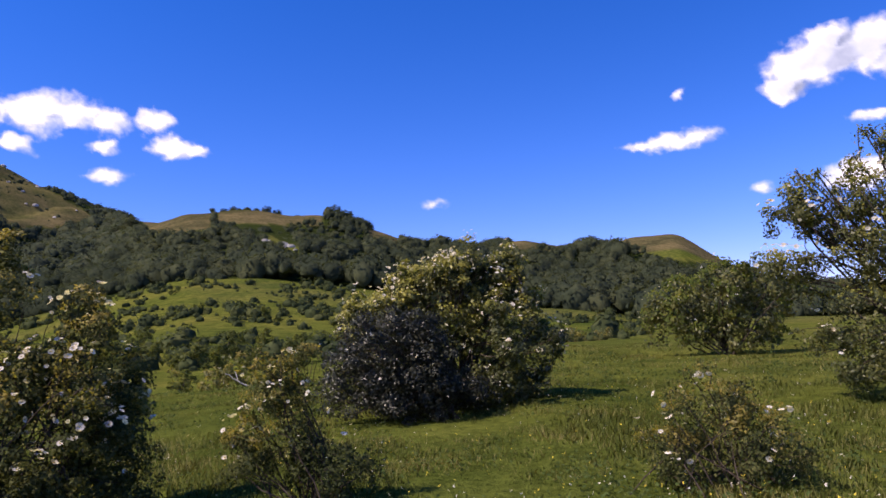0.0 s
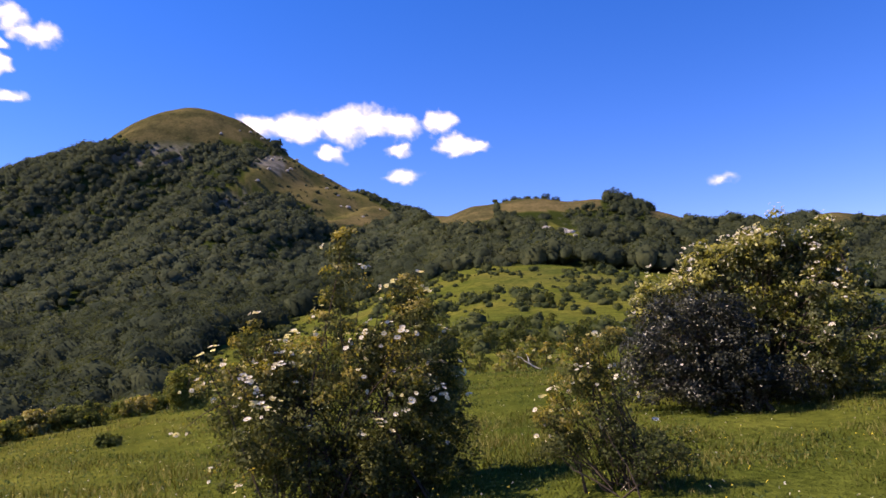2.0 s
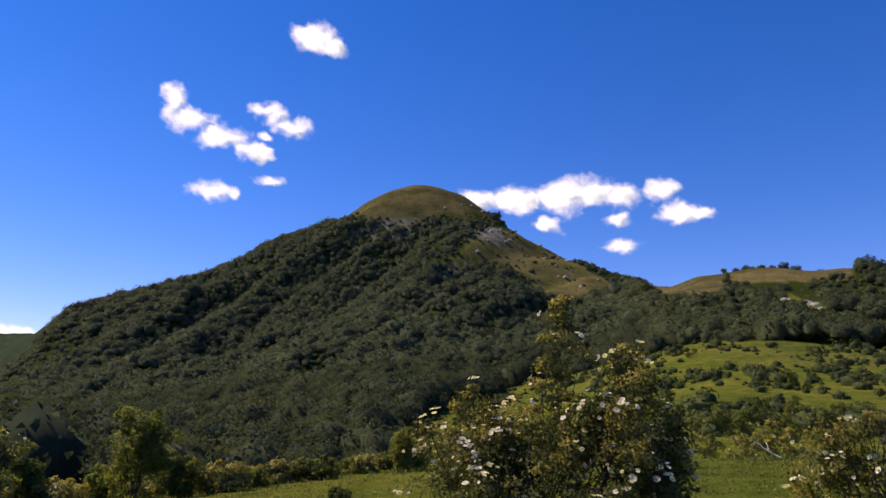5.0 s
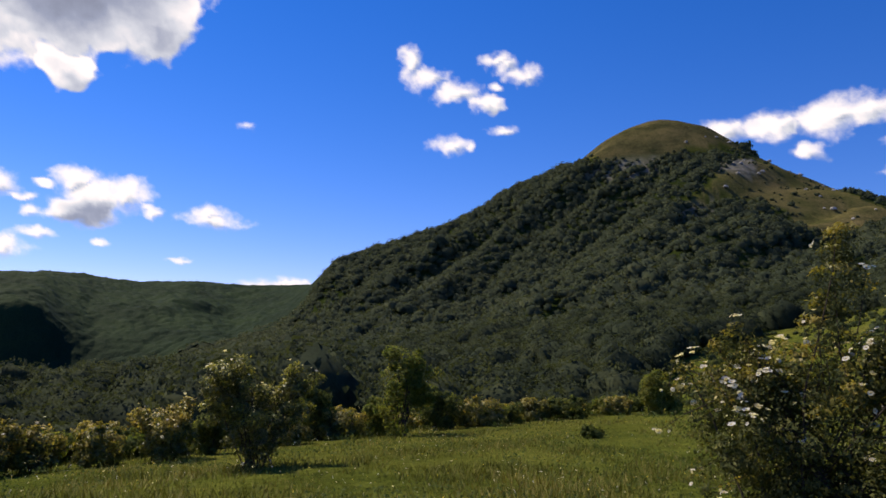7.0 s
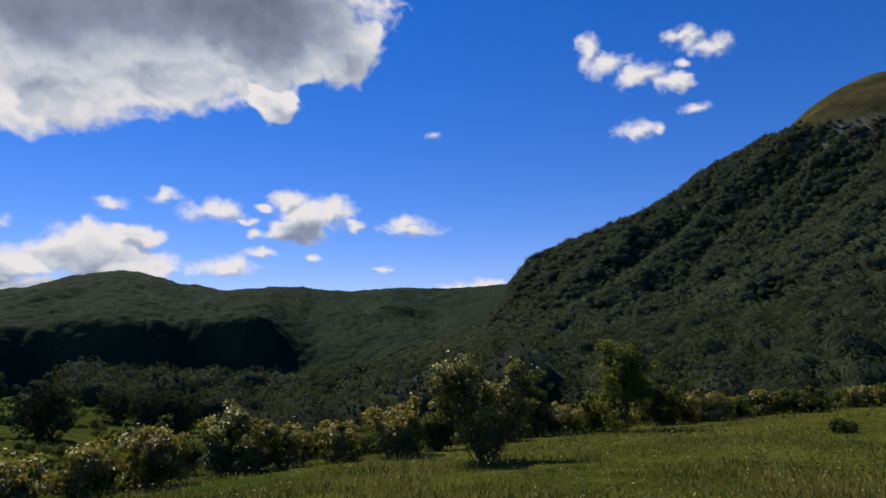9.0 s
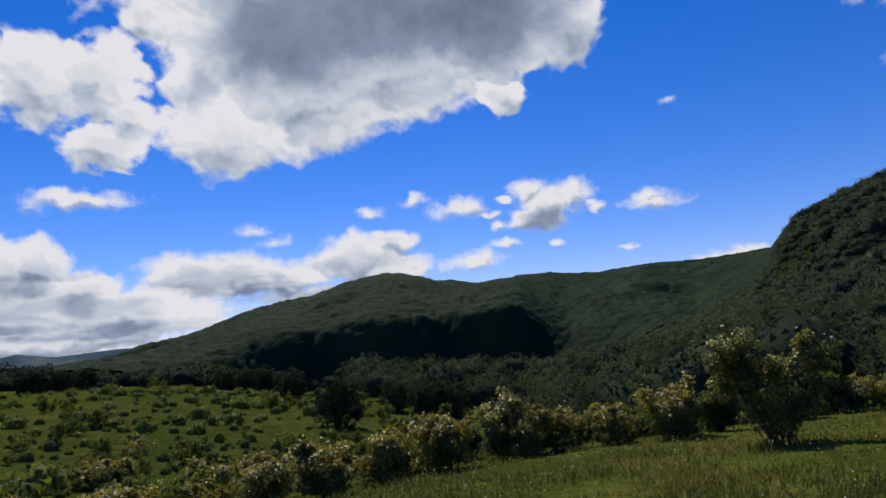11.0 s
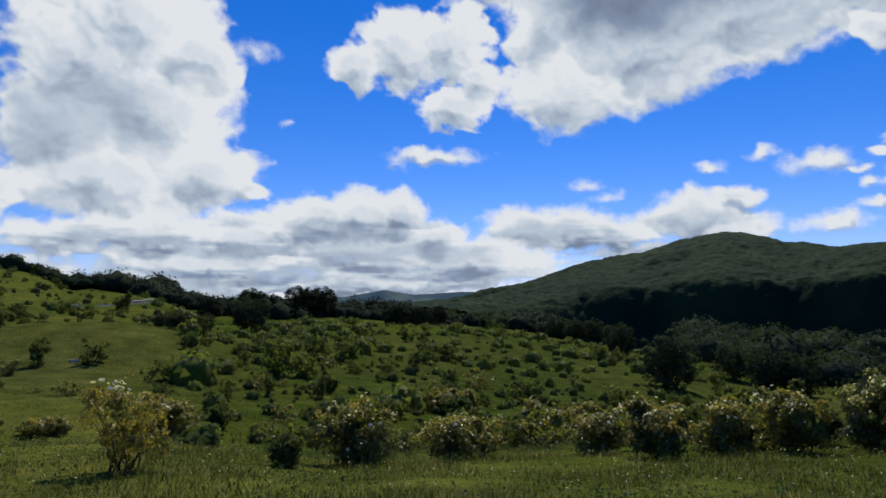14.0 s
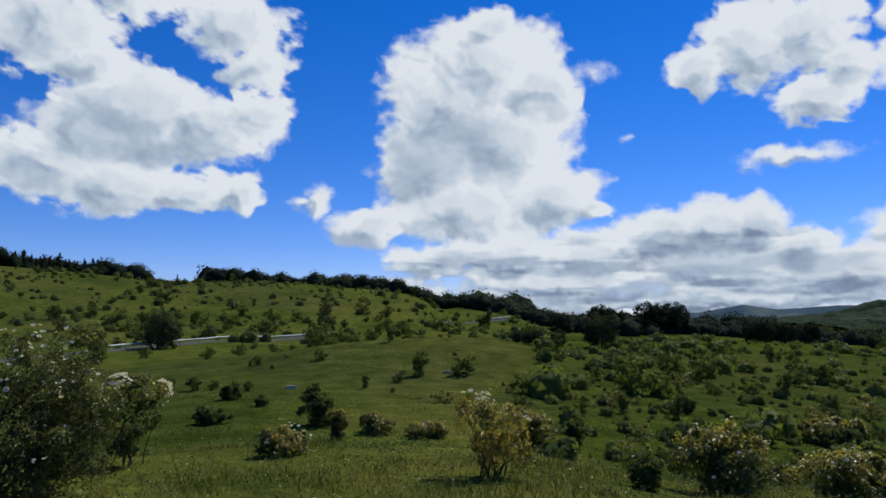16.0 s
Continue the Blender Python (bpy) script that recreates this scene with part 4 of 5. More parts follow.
def stem_path(rng, a, b, r0, r1, bend=0.12, k=6):
    t = np.linspace(0, 1, k)[:, None]
    mid = a * 0.45 + b * 0.55 + np.array([0, 0, 0.18 * (b[2] - a[2])]) + rng.normal(size=3) * bend * np.linalg.norm(b - a) * 0.6
    p = (1 - t) ** 2 * a + 2 * t * (1 - t) * mid + t ** 2 * b
    p[1:-1] += rng.normal(size=(k - 2, 3)) * 0.02 * np.linalg.norm(b - a)
    return np.concatenate([p, r0 + (r1 - r0) * t], 1)


def arching_canes(rng, lumps, count, root, base, stem_r):
    """Long thin shoots that rise out of a shrub and bend over; their paths and tips."""
    big = sorted(lumps, key=lambda q: -q[3] * q[5])[:5]
    paths, tips = [], []
    for _ in range(count):
        x, y, z, a, b, c = big[int(rng.integers(len(big)))]
        d = unit(rng.normal(size=3) * [1, 1, 0.35] + [0, 0, 0.35])
        reach = rng.uniform(1.12, 1.5)
        tip = np.array([x, y, z]) + d * np.array([a, b, c]) * reach
        foot = np.append(rng.normal(size=2) * base + root, 0.0)
        crest = np.array([x, y, z]) + d * np.array([a, b, c]) * 0.8 + [0, 0, 0.22 * c + 0.06]
        t = np.linspace(0, 1, 11)[:, None]
        p = (1 - t) ** 2 * foot + 2 * t * (1 - t) * (2 * crest - 0.5 * foot - 0.5 * tip) + t ** 2 * tip
        p[1:-1] += rng.normal(size=(9, 3)) * 0.012
        p[:, 2] = np.maximum(p[:, 2], 0.03)
        paths.append(np.concatenate([p, stem_r * (0.75 - 0.55 * t)], 1))
        tips.append(tip)
    return paths, np.array(tips)


def sprays_along(rng, path):
    """Places of leaves in small sprays along the outer half of a shoot."""
    k = rng.uniform(0.45, 1.0, 16) * (len(path) - 1)
    i = np.minimum(k.astype(int), len(path) - 2)
    c = path[i, :3] + (path[i + 1, :3] - path[i, :3]) * (k - i)[:, None]
    return np.repeat(c, 7, 0) + rng.normal(size=(16 * 7, 3)) * 0.032


def blossom_mesh(seed):
    """Five notched, cupped petals."""
    rng = np.random.default_rng(seed)
    V, F = [], []
    for k in range(5):
        a = k * 1.2566 + rng.normal() * 0.08
        c, s = math.cos(a), math.sin(a)
        for x, y, z in ((0.10, 0, 0), (0.60, -0.48, 0.16), (0.98, -0.36, 0.26), (0.90, 0, 0.20), (0.98, 0.36, 0.26), (0.60, 0.48, 0.16)):
            z += rng.normal() * 0.04
            V.append((x * c - y * s, x * s + y * c, z))
        b = 6 * k
        F += [(b, b + 1, b + 2, b + 3), (b, b + 3, b + 4, b + 5)]
    return np.array(V), np.array(F)


BLOSSOMS = [np_mesh("blossom", *blossom_mesh(s)) for s in range(3)]
for me in BLOSSOMS:
    me.materials.append(PETAL)
_v, _f = ico(1)
STAMENS = np_mesh("stamen_tuft", _v * [0.2, 0.2, 0.12] + [0, 0, 0.10], _f)
STAMENS.materials.append(STAMEN)


def add_blossoms(rng, parent, places, ways, size):
    """One object for each open flower, facing outwards and up."""
    for p, d in zip(places, ways):
        q = Vector(unit(d + [0, 0, 0.2] + rng.normal(size=3) * 0.4)).to_track_quat("Z", "Y")
        s = size * rng.uniform(0.6, 1.35)
        fl = new("blossom", BLOSSOMS[int(rng.integers(3))])
        fl.parent = parent
        fl.matrix_basis = Matrix.LocRotScale(Vector(p), q, (s, s * rng.uniform(0.6, 1.0), s * rng.uniform(0.7, 1.8)))
        st = new("stamen_tuft", STAMENS)
        st.parent = fl


def flower_quads(rng, c, size):
    """Small white flowers seen from far off: two crossed petals at each place."""
    v1, f1 = leaf_quads(rng, c, size)
    v2, f2 = leaf_quads(rng, c, size)
    return np.concatenate([v1, v2]), np.concatenate([f1, f2 + len(v1)])


def shrub(name, m, lumps, leaves, leaf, material, seed, label, category="shrub", group="", stems=14, stem_r=0.014, twigs=60, blossoms=0, blossom_size=0.019,
          far_flowers=0, per=90, spread=0.12, base=0.12, core=0.86, young=None, root=(0, 0), tufts=0, close=True, canes=0, lit_from=0.38):
    """A shrub: woody stems from the ground, leaf clusters in uneven lumps, open flowers on the outside."""
    rng = np.random.default_rng(seed)
    thing = empty(name, m, label, category, group)
    if tufts:
        grow_by = min(1.0, max(l[2] + l[5] for l in lumps) / 1.3)
        lumps = ragged(lumps, seed + 50, tufts, 0.07 * grow_by, 0.2 * grow_by)
    count = max(12, int(leaves * 0.78 / per))
    c, rho, d, lump_r = lump_clusters(rng, lumps, count, core + 0.08, 0.10)
    top = max(l[2] + l[5] for l in lumps)
    size = np.minimum(spread * rng.uniform(0.7, 1.5, len(c)), 0.25 * spread + 0.7 * lump_r)
    o = unit(rng.normal(size=(len(c), per, 3)) + d[:, None] * 0.5 + [0, 0, 0.3]) * rng.uniform(0.35, 1.0, (len(c), per, 1)) ** 0.6
    pts = (c[:, None] + o * size[:, None, None] * [1, 1, 0.75]).reshape(-1, 3)
    out = unit(o + 0.55 * d[:, None] + [0, 0, 0.35]).reshape(-1, 3)
    # Upper, outer sprays take the young colour, as if the sun lit them.
    bright = (rho > 0.80) & (c[:, 2] > lit_from * top) & (d[:, 2] > lit_from - 0.53 + rng.normal(0, 0.25, len(c)))
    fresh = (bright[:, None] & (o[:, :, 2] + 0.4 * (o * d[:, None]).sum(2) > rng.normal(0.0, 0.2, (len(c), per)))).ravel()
    inner, _, di, _ = lump_clusters(rng, lumps, leaves - len(pts) if leaves > len(pts) else 10, 0.62, 0.16)
    pts, out, fresh = np.concatenate([pts, inner]), np.concatenate([out, di]), np.concatenate([fresh, np.zeros(len(inner), bool)])
    shoots, tips = arching_canes(rng, lumps, canes, root, base, stem_r)
    if canes:
        along = np.concatenate([sprays_along(rng, q) for q in shoots])
        up = unit(rng.normal(size=along.shape) + [0, 0, 0.5])
        pts, out, fresh = np.concatenate([pts, along]), np.concatenate([out, up]), np.concatenate([fresh, rng.uniform(0, 1, len(along)) > 0.45])
    ok = pts[:, 2] > 0.02
    pts, out, fresh = pts[ok], out[ok], fresh[ok]
    if young is None or fresh.sum() < 8:
        fresh[:] = False
    noise = 0.45 if close else 0.32
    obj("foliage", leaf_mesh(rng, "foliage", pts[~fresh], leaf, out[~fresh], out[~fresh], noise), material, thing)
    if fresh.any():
        obj("young_foliage", leaf_mesh(rng, "young_foliage", pts[fresh], leaf, out[fresh], out[fresh], noise), young, thing, "yellow-green young leaves coloured as sunlit")
    order = rng.permutation(len(c))
    paths = []
    for k in order[:stems]:
        foot = np.append(rng.normal(size=2) * base + root, -0.08)
        paths.append(stem_path(rng, foot, c[k], stem_r * rng.uniform(0.7, 1.2), stem_r * 0.25))
    hub = np.array([root[0] * 0.6, root[1] * 0.6, 0.35 * max(l[2] for l in lumps)])
    for k in order[stems:stems + twigs]:
        start = c[k] + (hub - c[k]) * rng.uniform(0.25, 0.55)
        paths.append(stem_path(rng, start, c[k] + d[k] * 0.05, stem_r * 0.35, stem_r * 0.12, 0.2, 4))
    obj("branchwork", np_mesh("branchwork", *tubes(paths + shoots, 4)), BARK, thing)
    outer = np.where((rho > 0.84) & (d[:, 2] + 0.9 * c[:, 2] / top > rng.uniform(0.1, 0.8, len(c))))[0]
    if blossoms and len(outer):
        pick = rng.choice(rng.choice(outer, max(2, len(outer) // 2), replace=False), blossoms)
        turn = unit(d[pick] * 0.6 + [0, 0, 0.75] + rng.normal(size=(blossoms, 3)) * 0.5)
        where = c[pick] + turn * size[pick][:, None] * 1.35
        if canes:
            ends = np.repeat(tips, 3, 0) + rng.normal(size=(3 * len(tips), 3)) * 0.045
            where, turn = np.concatenate([where, ends]), np.concatenate([turn, unit(rng.normal(size=ends.shape) + [0, -0.5, 0.6])])
        add_blossoms(rng, thing, where, turn, blossom_size)
    if far_flowers:
        pick = rng.choice(outer, far_flowers)
        obj("blossom_spray", np_mesh("blossom_spray", *flower_quads(rng, c[pick] + unit(d[pick] + rng.normal(size=(far_flowers, 3)) * 0.6) * size[pick][:, None] * 1.1, blossom_size * 1.6), smooth=False), PETAL, thing, "white open blossoms", kind="stuff")
    return thing


def some_lumps(rng, w, h, n, low=0.35):
    out = [(0, 0, h * 0.45, w * 0.40, w * 0.40, h * 0.42), (0, 0, h * 0.2, w * 0.36, w * 0.36, h * 0.2)]
    for _ in range(n):
        a, q = rng.uniform(0, 6.28), rng.uniform(0.15, 0.34) * w
        z = rng.uniform(low, 0.82) * h
        s = rng.uniform(0.14, 0.26)
        out.append((math.cos(a) * q, math.sin(a) * q, z, s * w, s * w, min(s * h * 1.1, h - z + 0.05 * h)))
    return out


def place(az, r, turn=None, scale=1.0, sink=0.0):
    x, y, z = at(az, r)
    return pose(x, y, z - sink, 0, 0, az if turn is None else turn) @ Matrix.Scale(scale, 4)


# the shrubs of the near meadow, each with its own shape: x across the view, y away, z up
shrub("blackthorn_shrub", place(0.4, 9.5), [(-0.80, 0, 0.80, 0.72, 0.6, 0.62), (-0.1, 0, 0.58, 0.5, 0.5, 0.5), (-0.4, 0, 1.12, 0.42, 0.4, 0.3), (-1.2, 0, 0.5, 0.40, 0.45, 0.40), (-0.4, -0.1, 0.26, 1.05, 0.65, 0.28), (-0.35, -0.3, 0.45, 0.5, 0.35, 0.3)],
      33000, 0.037, DARK, 10, "dark dense blackthorn with grey twigs", stems=30, stem_r=0.018, twigs=160, blossoms=8, spread=0.147, base=0.12, tufts=10, canes=16)
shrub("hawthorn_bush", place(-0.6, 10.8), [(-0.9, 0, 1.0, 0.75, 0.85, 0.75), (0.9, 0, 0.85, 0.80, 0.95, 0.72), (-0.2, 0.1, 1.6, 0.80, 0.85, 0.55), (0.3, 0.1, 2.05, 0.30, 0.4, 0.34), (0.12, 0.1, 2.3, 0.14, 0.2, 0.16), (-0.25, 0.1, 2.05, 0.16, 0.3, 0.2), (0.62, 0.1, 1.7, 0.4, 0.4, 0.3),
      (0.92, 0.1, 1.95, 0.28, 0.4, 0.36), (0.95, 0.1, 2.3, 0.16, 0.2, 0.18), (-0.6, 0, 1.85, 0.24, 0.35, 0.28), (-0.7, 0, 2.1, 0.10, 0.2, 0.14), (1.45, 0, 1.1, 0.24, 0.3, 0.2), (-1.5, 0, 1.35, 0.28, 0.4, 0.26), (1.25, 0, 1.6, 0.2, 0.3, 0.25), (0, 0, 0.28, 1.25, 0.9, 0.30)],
      62000, 0.053, HAW_SHADED, 11, "large rounded hawthorn bush with dark inside and yellow-green top", stems=26, stem_r=0.03, twigs=160, blossoms=420, far_flowers=420, blossom_size=0.026, spread=0.137, base=0.12, young=HAW_YOUNG_LIT, tufts=40, canes=26, lit_from=0.42)
shrub("rose_bush", place(32.56, 6.0), [(0.05, 0, 0.64, 1.0, 0.72, 0.50), (0.0, -0.1, 0.30, 0.90, 0.6, 0.30), (-0.76, 0, 0.86, 0.40, 0.45, 0.36), (0.60, 0, 1.12, 0.34, 0.4, 0.46), (-0.15, 0, 1.0, 0.46, 0.45, 0.34),
      (-0.74, 0, 1.32, 0.12, 0.14, 0.2), (-0.02, 0, 1.50, 0.17, 0.17, 0.30), (0.02, 0, 1.80, 0.19, 0.18, 0.24), (0.08, 0, 2.08, 0.11, 0.11, 0.16), (0.56, 0, 1.66, 0.13, 0.13, 0.18), (0.88, 0, 0.58, 0.30, 0.4, 0.40)],
      66000, 0.030, ROSE_SHADED, 12, "wide wild rose bush with white open blossoms and tall shoots", stems=36, stem_r=0.011, twigs=200, blossoms=460, blossom_size=0.023, spread=0.10, base=0.35, core=0.80, young=ROSE_YOUNG_LIT, tufts=18, canes=30)
shrub("rose_bush", place(10.6, 5.1), [(-0.25, 0, 0.74, 0.18, 0.2, 0.20), (-0.08, 0, 0.42, 0.22, 0.22, 0.30), (0.16, 0, 0.22, 0.30, 0.26, 0.22), (-0.06, 0, 1.02, 0.08, 0.08, 0.08), (-0.12, 0, 0.88, 0.05, 0.05, 0.14), (-0.45, 0, 0.30, 0.14, 0.14, 0.16)],
      9000, 0.025, ROSE_SHADED, 13, "slender wild rose with thin dark stems and few white blossoms", stems=26, stem_r=0.008, twigs=60, blossoms=40, blossom_size=0.020, spread=0.095, base=0.16, core=0.8, young=ROSE_YOUNG_LIT, tufts=3, canes=9)
shrub("rose_bush", place(-21.5, 5.2), [(-0.12, 0, 0.48, 0.28, 0.25, 0.20), (0.2, 0, 0.26, 0.36, 0.3, 0.22), (-0.36, 0, 0.2, 0.24, 0.25, 0.16)],
      9000, 0.024, ROSE_SHADED, 14, "low brownish wild rose with faded leaves", stems=20, stem_r=0.007, twigs=50, blossoms=14, blossom_size=0.022, spread=0.095, base=0.2, core=0.8, young=ROSE_YOUNG_LIT, canes=12)
shrub("hawthorn_bush", place(-21.8, 24), [(0, 0, 1.55, 1.8, 1.6, 1.0), (0, 0, 0.6, 1.5, 1.4, 0.6), (-1.25, 0, 1.2, 1.1, 1.1, 0.8), (1.5, 0.4, 2.1, 1.1, 1.1, 0.85), (0.3, 0, 2.4, 0.9, 0.9, 0.45), (-2.0, 0, 1.5, 0.4, 0.5, 0.3)],
      15000, 0.115, HAW_SHADED, 15, "broad leafy hawthorn bush at the meadow's edge", stems=22, stem_r=0.04, twigs=70, far_flowers=140, blossom_size=0.03, spread=0.34, base=0.30, young=BRIGHT, tufts=26, close=False, lit_from=0.1)
shrub("rose_tree", place(-32.6, 10.3), [(-0.72, 0, 2.45, 0.46, 0.45, 0.30), (-1.05, 0, 1.75, 0.36, 0.4, 0.18), (-0.15, 0, 1.95, 0.5, 0.6, 0.55), (-0.25, 0, 1.0, 0.55, 0.6, 0.5), (-0.15, 0, 0.42, 0.45, 0.5, 0.28),
      (0.75, 0, 1.6, 0.8, 0.8, 1.1), (0.35, 0, 2.75, 0.5, 0.5, 0.34), (-0.85, 0, 0.75, 0.3, 0.3, 0.12), (-1.25, 0, 2.35, 0.12, 0.2, 0.16)],
      36000, 0.043, HAW_SHADED, 16, "tall open wild rose with arching branches and white blossoms", stems=30, stem_r=0.024, twigs=150, blossoms=170, blossom_size=0.028, spread=0.147, base=0.25, core=0.8, young=HAW_YOUNG_LIT, root=(1.0, 0.2), tufts=16, canes=22)
shrub("rose_bush", place(180.03, 6.7, None, 0.92), [(0.0, 0, 0.55, 0.62, 0.6, 0.50), (0.0, -0.05, 0.26, 0.56, 0.5, 0.26), (0.35, 0, 0.95, 0.36, 0.4, 0.30), (-0.4, 0, 0.9, 0.4, 0.4, 0.36), (0.75, 0, 0.82, 0.32, 0.3, 0.10), (0.2, 0, 1.28, 0.12, 0.12, 0.12), (0.6, 0, 0.4, 0.3, 0.3, 0.3)],
      38000, 0.026, ROSE_SHADED, 17, "dark wild rose bush thick with white blossoms", stems=24, stem_r=0.011, twigs=110, blossoms=240, blossom_size=0.018, spread=0.105, base=0.25, young=ROSE, tufts=14, canes=18)
shrub("rose_bush", place(173.2, 9.0, None, 1.25), [(0.0, 0, 0.42, 0.30, 0.3, 0.22), (0.12, 0, 0.62, 0.2, 0.2, 0.12), (-0.1, 0, 0.2, 0.25, 0.25, 0.16)],
      3600, 0.034, ROSE_SHADED, 18, "small wild rose with many pale blossoms", stems=12, stem_r=0.008, twigs=40, blossoms=110, blossom_size=0.022, spread=0.084, young=ROSE_YOUNG_LIT)
shrub("hawthorn_bush", place(75.06, 8.8), [(0.0, 0, 0.36, 0.34, 0.3, 0.26), (-0.35, 0, 0.98, 0.2, 0.2, 0.18), (0.38, 0, 0.95, 0.2, 0.2, 0.16), (-0.22, 0, 0.85, 0.26, 0.26, 0.22), (0.24, 0, 0.80, 0.28, 0.28, 0.22), (0, 0, 0.55, 0.42, 0.4, 0.30), (0.42, 0, 0.6, 0.16, 0.2, 0.16), (-0.46, 0, 0.62, 0.14, 0.2, 0.14)],
      15000, 0.036, HAW_SHADED, 19, "vase-shaped young hawthorn with bare lower stems", stems=22, stem_r=0.010, twigs=70, blossoms=16, spread=0.105, base=0.1, young=HAW_YOUNG_LIT, tufts=12)
shrub("young_tree", place(63.34, 14.1), [(0, 0, 0.55, 0.50, 0.5, 0.55), (0.05, 0, 1.05, 0.40, 0.4, 0.42), (-0.05, 0, 1.45, 0.28, 0.28, 0.28), (0.18, 0, 1.25, 0.25, 0.25, 0.2), (0.25, 0, 0.9, 0.3, 0.3, 0.3)],
      7500, 0.060, BRIGHT, 20, "bright green upright young tree on the meadow's edge", "tree", stems=10, stem_r=0.02, twigs=40, spread=0.147, base=0.06, tufts=16)

# the row of roses and low shrubs where the meadow drops away: azimuth, distance, width, height, leaves, flowers
ROW = [(43.2, 19, 1.25, 1.25, BRIGHT, 0), (46.58, 20, 0.9, 0.55, GOLD, 0), (50.26, 18.6, 1.2, 0.60, SHRUB, 0), (52.74, 18.4, 0.9, 0.62, GOLD, 6), (55.13, 17.6, 0.8, 0.5, SHRUB, 0), (57.32, 17, 1.4, 0.66, GOLD, 0),
       (60.29, 16.4, 1.0, 0.9, SHRUB, 0), (65.8, 15.2, 0.8, 0.8, BRIGHT, 0), (68.17, 14.4, 1.1, 0.66, GOLD, 4), (70.33, 14.6, 0.8, 1.15, SHRUB, 0), (72.3, 13.2, 0.9, 0.6, GOLD, 8)]
ROW += [(78.07, 12.4, 0.7, 0.8, SHRUB, 0), (81.28, 11.6, 0.98, 0.80, ROSE, 24), (85.71, 11.6, 0.88, 0.62, GOLD, 10), (89.85, 11.5, 0.95, 0.68, ROSE, 6), (92.18, 11.0, 0.8, 0.72, GOLD, 4), (94.2, 11.4, 0.85, 1.2, HAW, 0),
        (97.12, 12.0, 0.5, 0.7, SHRUB, 0), (99.22, 10.5, 0.95, 0.78, ROSE, 26), (101.42, 11.2, 0.6, 0.5, SHRUB, 0), (103.72, 9.9, 0.78, 0.70, ROSE, 22), (108.62, 9.3, 0.78, 0.67, GOLD, 30), (112.82, 10.2, 0.7, 0.54, GOLD, 18)]
ROW += [(115.52, 28.0, 1.9, 1.35, GOLD, 0), (122.82, 9.9, 1.22, 0.60, ROSE, 50), (130.92, 9.3, 1.05, 0.82, ROSE, 64), (136.22, 8.5, 0.28, 0.38, SHRUB, 2), (143.62, 25.0, 1.7, 1.1, GOLD, 10), (140.82, 25.5, 0.9, 1.0, SHRUB, 0),
        (151.93, 24.3, 1.7, 0.49, GOLD, 6), (155.93, 24.6, 1.4, 0.72, GOLD, 14), (158.83, 23.4, 0.56, 1.05, ROSE, 6), (160.43, 26.4, 1.46, 1.46, SHRUB, 0), (162.23, 9.3, 0.63, 0.32, GOLD, 36), (168.23, 27.7, 1.3, 0.56, SHRUB, 4)]
ROW += [(164.83, 32.5, 0.5, 0.5, SHRUB, 0), (167.13, 35.7, 1.1, 0.74, SHRUB, 0), (130.12, 27.7, 1.9, 1.5, SHRUB, 0), (121.92, 36.4, 1.8, 1.2, SHRUB, 0), (112.52, 32.0, 2.4, 1.7, GOLD, 0), (122.82, 38.9, 3.3, 1.3, GOLD, 0),
        (116.32, 30.8, 1.3, 1.4, SHRUB, 0), (48.67, 11.9, 0.34, 0.17, SHRUB, 0), (132.42, 41.5, 1.0, 1.1, SHRUB, 0)]
low = np.random.default_rng(66)
for az in np.arange(44.5, 92, 2.1):
    edge = float(np.interp(az, [44, 59, 70, 78, 86, 93], [20.5, 16.8, 14.8, 13.2, 12.4, 12.6]))
    ROW.append((float(az + low.uniform(-0.7, 0.7)), edge + float(low.uniform(0.2, 1.6)), float(low.uniform(0.9, 1.5)), float(low.uniform(0.36, 0.6)), (GOLD, BRIGHT, GOLD, SHRUB)[int(low.integers(4))], 0))
KINDS = {ROSE: ("rose_bush", "wild rose bush with small white blossoms"), GOLD: ("rose_bush", "low wild rose with yellowing leaves"), HAW: ("hawthorn_bush", "leafy hawthorn bush with reddish young leaves"),
         BRIGHT: ("hazel_shrub", "bright green leafy shrub on the meadow's rim"), SHRUB: ("blackthorn_shrub", "dark green dense shrub on the meadow's rim")}
for k, (az, r, w, h, mat, fl) in enumerate(ROW):
    rng = np.random.default_rng(500 + k)
    name, label = KINDS[mat]
    old, young = {ROSE: (ROSE, GOLD), GOLD: (ROSE, GOLD), HAW: (HAW_SHADED, HAW_YOUNG_LIT)}.get(mat, (mat, None))
    big = max(w, h)
    shrub(name, place(az, r), some_lumps(rng, w * 0.95, h * 0.94, 5), int((4400 + 5400 * w * h) * min(1, 13 / r)), 0.028 + 0.0017 * r * max(1, r / 20), old, 600 + k, label, group="shrubs along the meadow's rim",
          stems=int(8 + 8 * w), stem_r=0.008 + 0.002 * big, twigs=int(30 * big), blossoms=fl, spread=0.085 + 0.035 * big, base=0.08 + 0.08 * w, young=young, tufts=10, close=r < 13)
shrub("rose_bush", place(147.03, 7.6), [(0, 0, 0.46, 0.36, 0.34, 0.20), (0.05, 0, 0.28, 0.28, 0.26, 0.2), (-0.16, 0, 0.58, 0.24, 0.22, 0.12), (0.0, 0, 0.86, 0.035, 0.035, 0.07), (0.2, 0, 0.35, 0.14, 0.14, 0.14)],
      3800, 0.034, GOLD, 21, "standing wild rose with bare stems and white blossoms", stems=16, stem_r=0.008, twigs=40, blossoms=56, spread=0.084, base=0.06)


